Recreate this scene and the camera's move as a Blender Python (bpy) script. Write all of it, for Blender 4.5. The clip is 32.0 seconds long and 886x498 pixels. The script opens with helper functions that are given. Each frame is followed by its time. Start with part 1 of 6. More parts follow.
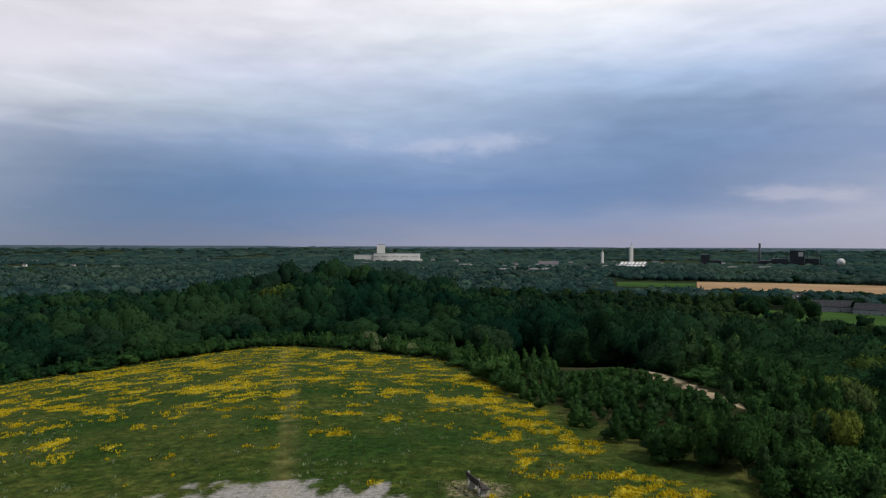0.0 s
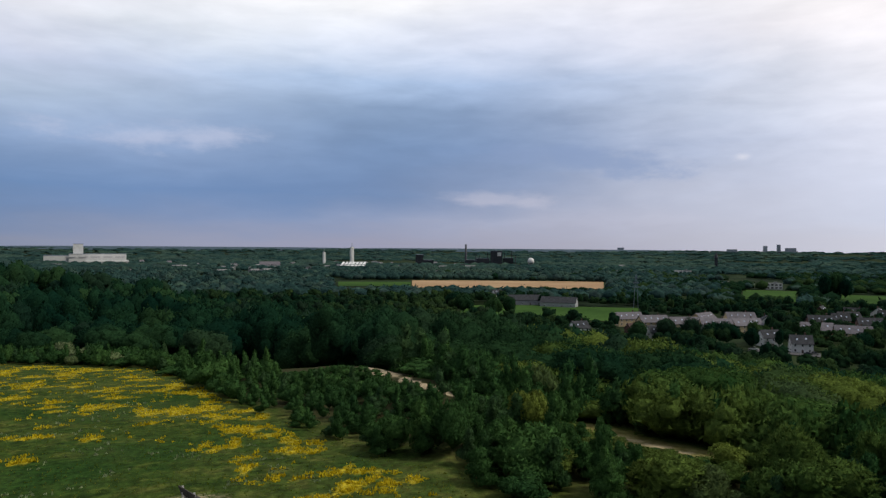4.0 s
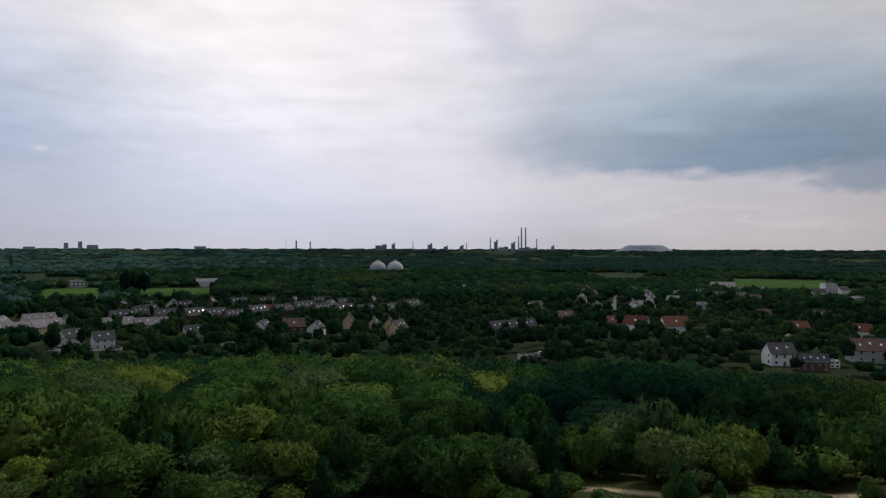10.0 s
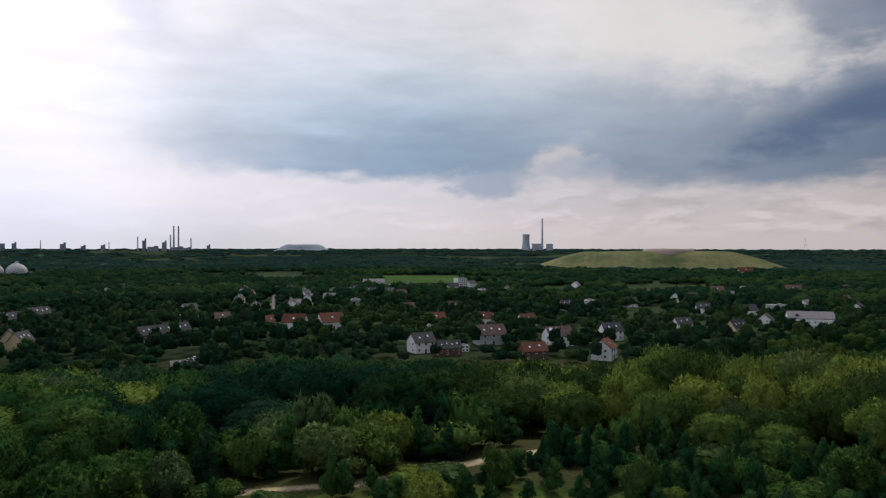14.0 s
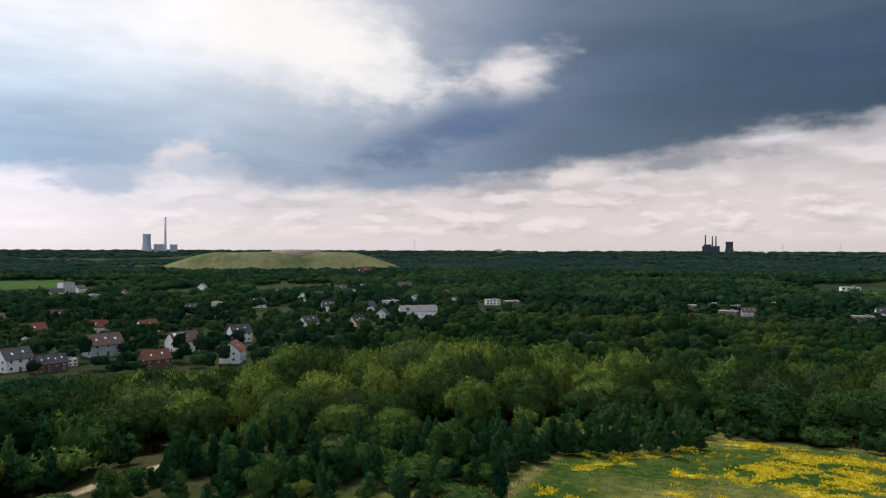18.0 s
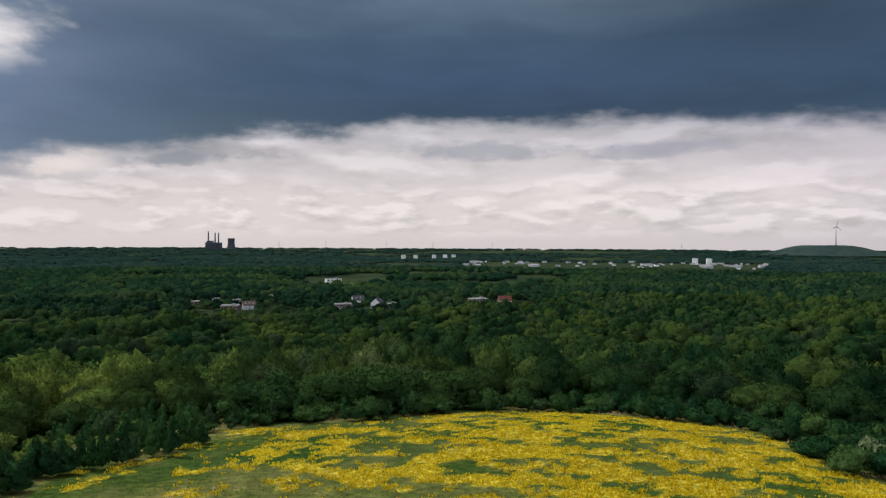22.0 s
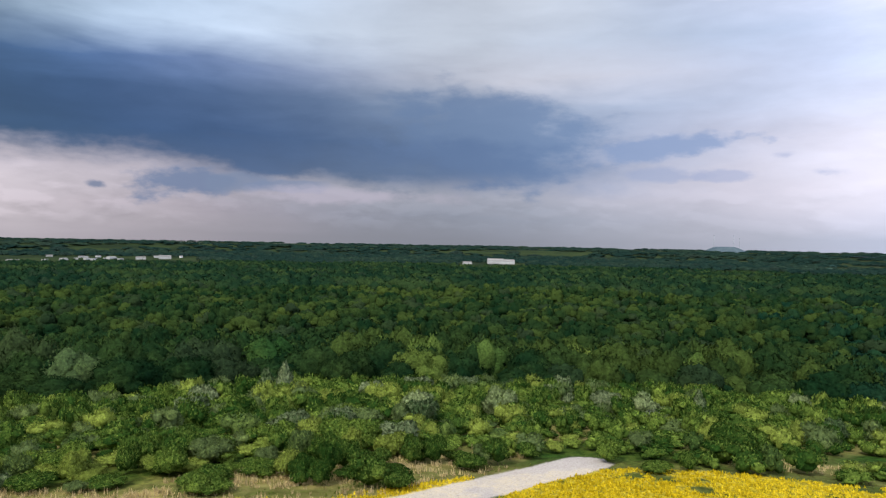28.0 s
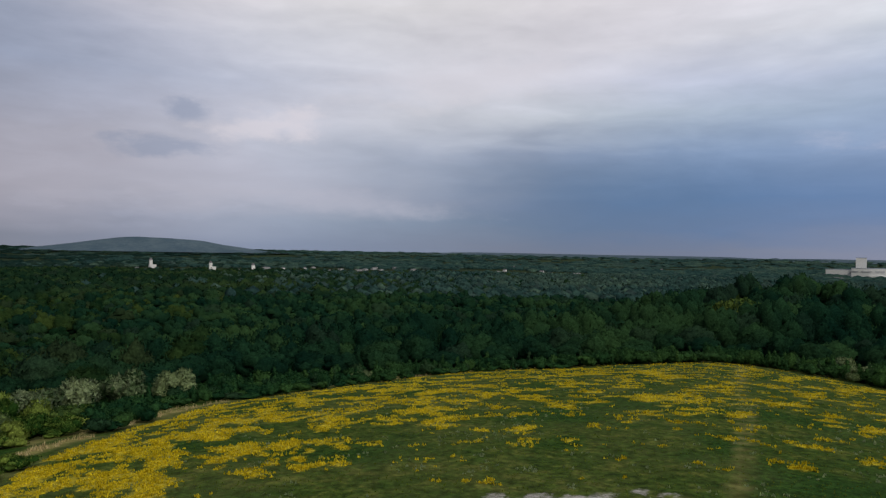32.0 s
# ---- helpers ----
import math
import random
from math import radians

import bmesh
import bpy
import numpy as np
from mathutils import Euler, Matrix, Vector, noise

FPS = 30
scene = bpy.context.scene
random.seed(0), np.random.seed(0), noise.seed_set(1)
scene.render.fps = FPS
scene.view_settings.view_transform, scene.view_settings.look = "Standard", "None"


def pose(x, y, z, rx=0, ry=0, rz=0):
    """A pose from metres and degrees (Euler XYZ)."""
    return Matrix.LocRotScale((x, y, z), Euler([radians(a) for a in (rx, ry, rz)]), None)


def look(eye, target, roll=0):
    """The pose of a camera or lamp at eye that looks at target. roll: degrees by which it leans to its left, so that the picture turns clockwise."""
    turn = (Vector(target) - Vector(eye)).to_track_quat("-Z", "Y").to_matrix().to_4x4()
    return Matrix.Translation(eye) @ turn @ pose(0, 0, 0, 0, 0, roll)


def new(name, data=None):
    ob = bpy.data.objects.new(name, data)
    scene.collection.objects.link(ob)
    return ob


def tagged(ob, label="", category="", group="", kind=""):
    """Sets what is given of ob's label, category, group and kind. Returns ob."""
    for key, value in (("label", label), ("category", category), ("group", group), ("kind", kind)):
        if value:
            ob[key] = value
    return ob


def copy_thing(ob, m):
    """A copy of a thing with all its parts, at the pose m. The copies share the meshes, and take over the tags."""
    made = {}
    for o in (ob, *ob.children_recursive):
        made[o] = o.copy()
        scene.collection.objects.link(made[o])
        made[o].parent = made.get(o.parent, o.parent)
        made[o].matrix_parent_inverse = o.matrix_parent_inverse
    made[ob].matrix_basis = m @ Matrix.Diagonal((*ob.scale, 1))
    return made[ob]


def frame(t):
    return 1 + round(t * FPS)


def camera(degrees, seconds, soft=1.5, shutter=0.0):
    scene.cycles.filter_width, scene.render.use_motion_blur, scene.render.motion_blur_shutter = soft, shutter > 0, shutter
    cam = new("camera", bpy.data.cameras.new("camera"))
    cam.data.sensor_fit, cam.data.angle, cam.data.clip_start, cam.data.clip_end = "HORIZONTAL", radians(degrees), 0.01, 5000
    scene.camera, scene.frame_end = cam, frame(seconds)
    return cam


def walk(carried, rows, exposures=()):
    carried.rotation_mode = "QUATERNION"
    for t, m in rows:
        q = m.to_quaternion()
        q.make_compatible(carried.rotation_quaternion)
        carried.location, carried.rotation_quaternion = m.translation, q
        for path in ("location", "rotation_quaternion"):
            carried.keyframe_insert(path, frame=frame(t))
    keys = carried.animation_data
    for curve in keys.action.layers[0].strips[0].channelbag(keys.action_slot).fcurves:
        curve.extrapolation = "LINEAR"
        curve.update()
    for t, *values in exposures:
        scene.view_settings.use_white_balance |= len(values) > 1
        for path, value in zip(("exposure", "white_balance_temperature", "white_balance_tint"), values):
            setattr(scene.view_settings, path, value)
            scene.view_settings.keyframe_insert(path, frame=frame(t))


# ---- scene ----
import itertools

# North of the plan is +Y (the camera's first heading); bearings run clockwise from it, in degrees.
CAM_Z = 58.0

PATH = [
    (0.0, 0.00, -0.34, -0.19), (0.5, 0.96, -0.31, -0.18), (1.0, 2.86, -0.27, -0.20), (1.5, 5.72, -0.25, -0.24),
    (2.0, 8.78, -0.26, -0.27), (2.5, 11.87, -0.26, -0.28), (4.5, 26.43, -0.18, -0.42), (5.0, 30.69, -0.17, -0.41),
    (5.5, 35.91, -0.16, -0.43), (6.0, 41.03, -0.15, -0.45), (6.5, 46.11, -0.13, -0.46), (7.0, 51.15, -0.12, -0.47),
    (7.5, 56.22, -0.13, -0.41), (8.0, 61.24, -0.14, -0.30), (8.5, 66.17, -0.14, -0.24), (9.0, 71.08, -0.15, -0.22),
    (9.5, 73.62, -0.16, -0.17), (10.0, 75.67, -0.19, -0.14), (10.5, 78.54, -0.22, -0.10), (11.0, 81.62, -0.21, -0.07),
    (11.5, 85.11, -0.21, -0.07), (12.0, 89.04, -0.22, -0.07), (12.5, 92.95, -0.23, -0.07), (13.0, 96.70, -0.23, -0.07),
    (13.5, 100.04, -0.23, -0.05), (14.0, 103.17, -0.20, -0.06), (14.5, 106.46, -0.18, -0.08), (16.5, 121.51, -0.10, -0.08),
    (17.0, 125.31, -0.09, -0.13), (17.5, 129.11, -0.08, -0.13), (18.0, 132.95, -0.07, -0.16), (18.5, 136.73, -0.09, -0.20),
    (19.0, 140.50, -0.11, -0.19), (19.5, 144.26, -0.13, -0.19), (20.0, 148.47, -0.14, -0.26), (20.5, 153.68, -0.15, -0.36),
    (21.0, 159.66, -0.15, -0.42), (21.5, 165.79, -0.18, -0.38), (22.0, 172.13, -0.23, -0.26), (22.5, 178.65, -0.28, -0.19),
    (23.0, 186.29, -0.31, -0.23), (23.5, 195.01, -0.36, -0.37), (24.0, 203.94, -0.41, -0.52), (24.5, 212.80, -0.49, -0.53),
    (25.0, 221.27, -0.59, -0.39), (25.5, 227.50, -0.68, -0.30), (27.5, 253.36, -0.54, -0.94), (28.0, 259.99, -0.52, -1.02),
    (28.5, 268.21, -0.49, -1.10), (29.0, 276.61, -0.44, -1.21), (29.5, 285.02, -0.37, -1.26), (30.0, 293.16, -0.28, -1.27),
    (30.5, 300.90, -0.16, -1.26), (31.0, 308.91, -0.01, -1.22), (31.5, 316.58, 0.08, -1.12), (32.0, 323.99, 0.12, -1.03),
]
cam = camera(64.8, 32.0, soft=1.3)
walk(cam, [(t, pose(0, 0, CAM_Z, 90 + p, r, -a)) for t, a, p, r in PATH],
     exposures=[(0, -0.72), (2, -0.66), (4, -0.68), (5, -0.68), (6, -0.76), (7, -0.95), (9, -0.85), (10, -0.8), (11, -0.7), (13, -0.5), (14, -0.42), (16, -0.1), (18, 0.0), (20.5, 0.0), (24, 0.0), (25, 0.1), (28, 0.3), (29, 0.0),
                (30, -0.5), (31, -0.78), (32, -0.92)])


# ---------------------------------------------------------------- small helpers
def smooth(x):
    x = np.clip(x, 0, 1)
    return x * x * (3 - 2 * x)


def table(pairs, az):
    """Periodic linear table over the bearing."""
    a, v = zip(*pairs)
    return np.interp(np.mod(az, 360), a, v, period=360)


def spot(az, r):
    return r * math.sin(radians(az)), r * math.cos(radians(az))


def lattice(ix, iy, seed):
    n = (ix.astype(np.int64) * 374761393 + iy.astype(np.int64) * 668265263 + seed * 974634533) & 0x7FFFFFFF
    n = ((n ^ (n >> 13)) * 1274126177) & 0x7FFFFFFF
    return ((n ^ (n >> 16)) & 0xFFFF) / 65535.0


def vnoise(x, y, seed=0):
    x, y = np.asarray(x, float), np.asarray(y, float)
    ix, iy = np.floor(x), np.floor(y)
    fx, fy = smooth(x - ix), smooth(y - iy)
    a, b = lattice(ix, iy, seed), lattice(ix + 1, iy, seed)
    c, d = lattice(ix, iy + 1, seed), lattice(ix + 1, iy + 1, seed)
    return (a + (b - a) * fx) * (1 - fy) + (c + (d - c) * fx) * fy


def fbm(x, y, seed=0, octaves=3):
    s = sum(vnoise(x * 2 ** o, y * 2 ** o, seed + o) / 2 ** o for o in range(octaves))
    return s / sum(0.5 ** o for o in range(octaves))


def mesh_of(name, verts, tris, material=None, flat=True, normals=None):
    """A mesh from numpy arrays of corners and of triangles (or quads)."""
    me = bpy.data.meshes.new(name)
    verts, tris = np.asarray(verts, np.float32), np.asarray(tris, np.int32)
    n, k = tris.shape
    me.vertices.add(len(verts))
    me.vertices.foreach_set("co", verts.ravel())
    me.loops.add(n * k)
    me.loops.foreach_set("vertex_index", tris.ravel())
    me.polygons.add(n)
    me.polygons.foreach_set("loop_start", np.arange(0, n * k, k, dtype=np.int32))
    me.update(calc_edges=True)
    me.polygons.foreach_set("use_smooth", np.full(n, not flat or normals is not None))
    if normals is not None:                                        # leaves shade as the round crown that they cover
        me.attributes.new("custom_normal", "FLOAT_VECTOR", "POINT").data.foreach_set("vector", np.asarray(normals, np.float32).ravel())
    if material:
        me.materials.append(material)
    return me


# ---------------------------------------------------------------- light
SUN_AZ, SUN_EL = 116.0, 48.0


def ramp(nt, fac, stops, mode="EASE"):
    node = nt.nodes.new("ShaderNodeValToRGB")
    node.color_ramp.interpolation = mode
    el = node.color_ramp.elements
    while len(el) < len(stops):
        el.new(0.5)
    for e, (p, c) in zip(el, stops):
        e.position = p
        e.color = (*c, 1) if len(c) == 3 else (c[0], c[0], c[0], 1)
    if fac is not None:
        nt.links.new(fac, node.inputs[0])
    return node.outputs[0]


def math_node(nt, op, a, b=None, c=None, clamp=False):
    node = nt.nodes.new("ShaderNodeMath")
    node.operation, node.use_clamp = op, clamp
    for i, v in enumerate((a, b, c)):
        if v is None:
            continue
        if isinstance(v, (int, float)):
            node.inputs[i].default_value = v
        else:
            nt.links.new(v, node.inputs[i])
    return node.outputs[0]


def mix_node(nt, fac, a, b, mode="MIX"):
    node = nt.nodes.new("ShaderNodeMix")
    node.data_type, node.blend_type = "RGBA", mode
    for sock, v in ((node.inputs[0], fac), (node.inputs[6], a), (node.inputs[7], b)):
        if isinstance(v, (int, float)):
            sock.default_value = v
        elif isinstance(v, tuple):
            sock.default_value = (*v, 1)
        else:
            nt.links.new(v, sock)
    return node.outputs[2]


def noise_node(nt, vec, scale, detail=4, rough=0.55, dist=0.0):
    node = nt.nodes.new("ShaderNodeTexNoise")
    node.inputs["Scale"].default_value = scale
    node.inputs["Detail"].default_value = detail
    node.inputs["Roughness"].default_value = rough
    node.inputs["Distortion"].default_value = dist
    if vec is not None:
        nt.links.new(vec, node.inputs["Vector"])
    return node.outputs["Fac"]


def lin(c):
    """A display colour 0..255 as linear light."""
    return tuple(((v / 255 + 0.055) / 1.055) ** 2.4 if v > 10 else v / 255 / 12.92 for v in c)


def smoothstep(nt, value, lo, hi):
    node = nt.nodes.new("ShaderNodeMapRange")
    node.interpolation_type = "SMOOTHSTEP"
    for i, v in enumerate((value, lo, hi)):
        if isinstance(v, (int, float)):
            node.inputs[i].default_value = v
        else:
            nt.links.new(v, node.inputs[i])
    return node.outputs[0]


# The far sky below the rain deck (UNDER_*) and the deck itself (DECK_*), by elevation: colours at every 15 degrees of bearing.
UNDER_0 = [(150, 155, 178), (150, 152, 176), (168, 168, 186), (190, 192, 208), (200, 200, 212), (194, 197, 210), (205, 203, 210), (222, 216, 218),
           (222, 214, 218), (222, 212, 214), (215, 206, 206), (214, 206, 206), (212, 202, 204), (210, 202, 204), (200, 192, 198), (180, 172, 180),
           (151, 146, 156), (129, 133, 146), (136, 140, 154), (152, 154, 168), (150, 160, 185), (136, 150, 176), (122, 130, 150), (114, 126, 152)]
UNDER_2 = [(124, 143, 180), (134, 151, 186), (175, 178, 200), (195, 198, 215), (196, 203, 222), (208, 208, 222), (218, 215, 225), (229, 220, 225),
           (226, 216, 220), (222, 212, 214), (222, 212, 212), (222, 214, 214), (220, 212, 212), (220, 212, 212), (212, 204, 208), (205, 195, 203),
           (162, 153, 166), (139, 144, 161), (141, 148, 166), (174, 171, 185), (175, 180, 202), (154, 167, 188), (102, 123, 152), (102, 126, 164)]
UNDER_4 = [(112, 141, 186), (102, 131, 174), (144, 157, 187), (200, 203, 220), (205, 212, 232), (226, 222, 231), (225, 220, 230), (216, 212, 222),
           (216, 209, 213), (216, 206, 209), (222, 210, 210), (222, 212, 212), (226, 216, 216), (226, 216, 216), (215, 206, 212), (210, 200, 208),
           (157, 151, 165), (154, 156, 170), (162, 164, 181), (190, 184, 197), (195, 194, 210), (189, 191, 206), (95, 118, 151), (94, 126, 168)]
UNDER_7 = [(139, 163, 200), (113, 141, 181), (115, 140, 182), (190, 200, 225), (222, 224, 238), (238, 231, 237), (222, 220, 230), (222, 216, 222),
           (224, 218, 220), (214, 206, 210), (205, 198, 201), (212, 204, 206), (215, 206, 208), (205, 198, 203), (205, 195, 204), (190, 182, 194),
           (162, 155, 167), (182, 179, 187), (192, 190, 201), (194, 189, 201), (205, 200, 214), (184, 193, 211), (117, 135, 162), (118, 146, 183)]
UNDER_10 = [(164, 183, 213), (125, 151, 188), (133, 155, 192), (205, 212, 230), (236, 234, 243), (240, 234, 240), (224, 224, 234), (226, 222, 228),
            (228, 224, 226), (206, 202, 208), (190, 186, 192), (192, 190, 196), (182, 180, 186), (176, 173, 182), (182, 177, 189), (178, 176, 192),
            (186, 186, 204), (192, 192, 203), (194, 194, 205), (186, 188, 203), (200, 203, 224), (218, 217, 225), (182, 193, 208), (165, 182, 206)]
DECK_5 = [(119, 145, 188), (103, 131, 174), (136, 153, 186), (200, 203, 220), (208, 214, 232), (226, 222, 231), (138, 162, 190), (131, 155, 182),
          (150, 164, 186), (120, 138, 164), (90, 104, 114), (86, 101, 113), (86, 101, 113), (85, 101, 112), (73, 92, 111), (61, 85, 112),
          (74, 95, 134), (84, 103, 135), (113, 132, 166), (186, 182, 195), (196, 196, 214), (193, 197, 214), (101, 124, 154), (104, 132, 173)]
DECK_8 = [(150, 170, 205), (118, 145, 183), (120, 145, 186), (195, 204, 227), (226, 227, 239), (238, 231, 237), (151, 172, 195), (142, 165, 190),
          (176, 188, 206), (96, 116, 148), (75, 92, 106), (68, 85, 99), (65, 81, 98), (62, 81, 99), (57, 78, 102), (50, 76, 105),
          (56, 83, 128), (77, 98, 132), (125, 145, 178), (186, 184, 199), (203, 202, 218), (199, 205, 220), (134, 147, 173), (132, 157, 192)]
DECK_11 = [(171, 188, 215), (131, 156, 190), (136, 158, 194), (207, 214, 231), (239, 237, 244), (239, 234, 240), (186, 202, 221), (177, 196, 215),
           (200, 208, 221), (104, 122, 152), (65, 85, 105), (52, 71, 92), (49, 68, 90), (48, 66, 86), (52, 74, 98), (52, 77, 106),
           (56, 83, 129), (116, 135, 164), (160, 172, 195), (170, 177, 199), (198, 202, 223), (213, 213, 224), (203, 208, 217), (177, 192, 212)]
DECK_13 = [(183, 197, 220), (175, 198, 230), (172, 194, 230), (215, 220, 234), (248, 243, 246), (238, 233, 238), (200, 210, 225), (200, 212, 226),
           (218, 222, 231), (118, 134, 160), (64, 85, 108), (57, 78, 104), (57, 78, 107), (60, 80, 101), (53, 74, 99), (62, 88, 118),
           (82, 114, 169), (174, 182, 199), (200, 199, 209), (160, 172, 199), (190, 198, 222), (211, 213, 225), (225, 224, 234), (202, 209, 231)]
DECK_16 = [(223, 230, 239), (227, 234, 249), (217, 225, 246), (235, 232, 238), (252, 246, 246), (235, 230, 238), (215, 220, 232), (228, 230, 236),
           (250, 247, 247), (118, 136, 164), (69, 88, 108), (66, 87, 110), (68, 89, 111), (45, 64, 85), (57, 74, 92), (108, 130, 149),
           (206, 227, 255), (200, 208, 221), (187, 195, 210), (145, 162, 191), (205, 208, 228), (224, 225, 232), (217, 214, 222), (222, 221, 231)]
DECK_19 = [(239, 239, 245), (255, 255, 255), (244, 244, 254), (240, 238, 242), (252, 248, 246), (238, 232, 240), (225, 225, 235), (235, 232, 238),
           (250, 246, 246), (126, 142, 168), (80, 96, 114), (90, 110, 129), (97, 114, 131), (58, 74, 89), (61, 77, 94), (102, 124, 147),
           (208, 229, 255), (195, 203, 219), (194, 201, 212), (154, 167, 195), (235, 230, 240), (231, 230, 233), (224, 220, 224), (227, 224, 233)]
# bearing, elevation of the deck's lower edge, and how soft that edge is
DECK_EDGE = [(0, 4, 3.0), (60, 4, 3.0), (76, 6, 2.5), (84, 5.9, 0.9), (96, 5.3, 0.7), (106, 5, 0.9), (112, 5.6, 1.0), (118, 4.8, 1.0), (128, 4.4, 0.8), (136, 4.8, 0.7),
             (144, 6.1, 0.9), (152, 7.3, 1.0), (160, 9, 0.8), (170, 9.4, 0.8), (184, 9.8, 0.8), (196, 9, 1.0), (206, 8.5, 0.9), (216, 7.9, 1.0), (226, 6.4, 1.1),
             (236, 5.4, 1.1), (246, 4.4, 0.8), (258, 4.5, 1.0), (272, 4.2, 1.3), (284, 4.6, 2.0), (300, 5, 3.0), (359, 4, 3.0)]
# single clouds and gaps: bearing, elevation, half width, half height, slant, softness, colour, strength; later ones lie over earlier ones
CLOUDS_NORTH = [(0.5, 8.3, 6.0, 0.9, 0.0, 1.0, (192, 199, 223), 0.6), (27.5, 3.9, 3.4, 0.6, -0.05, 1.0, (206, 204, 220), 0.42), (45.6, 6.9, 0.8, 0.3, 0.1, 1.0, (232, 230, 238), 0.6),
                (34.0, 7.0, 6.0, 0.9, -0.1, 0.9, (138, 158, 196), 0.7)]
CLOUDS_EAST = [(116.0, 18.0, 6.0, 3.4, 0.0, 0.9, (254, 250, 248), 0.5), (107.3, 5.2, 3.2, 1.1, 0.0, 0.6, (166, 178, 200), 0.9), (112.5, 7.4, 2.6, 1.3, 0.2, 0.6, (222, 214, 218), 0.8),
               (113.6, 6.4, 2.4, 0.9, 0.0, 0.6, (178, 188, 206), 0.7), (79.5, 17.6, 4.4, 3.2, -0.8, 0.9, (206, 208, 222), 0.6), (85.0, 18.6, 3.0, 2.6, 0.3, 0.7, (246, 242, 246), 0.5)]
CLOUDS_SOUTH_EAST = [(138.6, 13.9, 3.2, 2.0, 0.2, 1.1, (236, 230, 230), 1.0), (122.5, 16.6, 9.0, 4.4, -0.25, 0.9, (254, 250, 248), 1.0), (129.0, 14.3, 3.2, 2.6, -0.2, 0.8, (250, 246, 244), 0.6),
                     (133.5, 9.5, 7.0, 1.8, 0.3, 0.9, (78, 102, 140), 0.75), (151.0, 6.6, 6.0, 0.8, 0.1, 0.6, (128, 134, 146), 0.75), (141.0, 5.0, 5.5, 0.55, 0.05, 0.6, (150, 152, 162), 0.7),
                     (143.5, 5.6, 3.2, 0.8, 0.15, 0.8, (238, 226, 222), 0.8)]
CLOUDS_SOUTH = [(175.5, 7.8, 7.0, 0.7, 0.0, 0.7, (156, 158, 168), 0.75), (189.0, 7.6, 5.0, 0.6, 0.05, 0.7, (160, 160, 172), 0.7), (222.0, 3.3, 2.4, 0.85, 0.0, 0.4, (228, 216, 216), 0.9),
                (233.4, 3.9, 0.9, 0.32, 0.0, 0.5, (112, 122, 150), 0.9), (238.6, 4.2, 3.6, 1.05, 0.06, 0.5, (106, 122, 156), 0.9), (243.6, 4.6, 2.2, 0.7, 0.1, 0.5, (116, 130, 160), 0.8)]
CLOUDS_WEST = [(247.5, 4.3, 2.4, 0.4, 0.0, 0.5, (120, 134, 166), 0.7), (253.0, 3.6, 6.0, 0.6, 0.0, 0.8, (190, 182, 200), 0.6), (264.0, 8.8, 8.5, 3.9, -0.12, 0.35, (104, 127, 164), 0.8),
               (262.0, 6.6, 9.0, 2.0, 0.0, 0.8, (84, 108, 150), 0.6), (277.0, 7.6, 5.0, 0.8, 0.1, 0.5, (124, 142, 178), 0.85), (277.4, 5.6, 2.6, 0.5, 0.05, 0.6, (142, 152, 182), 0.7),
               (282.0, 5.5, 2.2, 0.4, 0.0, 0.6, (146, 154, 184), 0.65)]
CLOUDS_NORTH_WEST = [(288.5, 5.6, 1.6, 0.4, 0.0, 0.6, (146, 154, 184), 0.6), (286.0, 6.9, 0.8, 0.25, 0.0, 0.6, (150, 156, 184), 0.6), (302.5, 7.6, 3.2, 0.7, 0.0, 0.8, (156, 167, 193), 0.62),
                     (303.6, 10.2, 1.6, 0.7, -0.1, 0.7, (156, 167, 193), 0.62), (309.5, 9.5, 5.0, 1.1, 0.1, 0.8, (232, 226, 234), 0.7), (316.0, 3.6, 6.5, 0.7, -0.06, 1.2, (196, 196, 212), 0.45),
                     (291.0, 18.6, 6.0, 0.9, -0.05, 0.7, (232, 226, 236), 0.7), (326.0, 13.6, 9.0, 1.6, 0.12, 0.9, (230, 226, 234), 0.5)]
# how strongly small cumulus shows in the far sky, and how streaky the deck is
BILLOW = [(0, 0.05), (80, 0.08), (104, 0.25), (118, 0.5), (140, 0.75), (200, 0.75), (226, 0.5), (245, 0.35), (280, 0.2), (330, 0.05)]
EXPOSURE_GAIN = [(0, 1.72), (30, 1.62), (45, 1.66), (60, 1.88), (75, 1.74), (88, 1.44), (100, 1.28), (110, 1.12), (120, 1.0), (140, 0.98), (165, 1.0), (205, 1.0), (222, 0.94),
           (260, 0.83), (278, 1.08), (295, 1.4), (312, 1.72), (345, 1.76), (359.9, 1.72)]


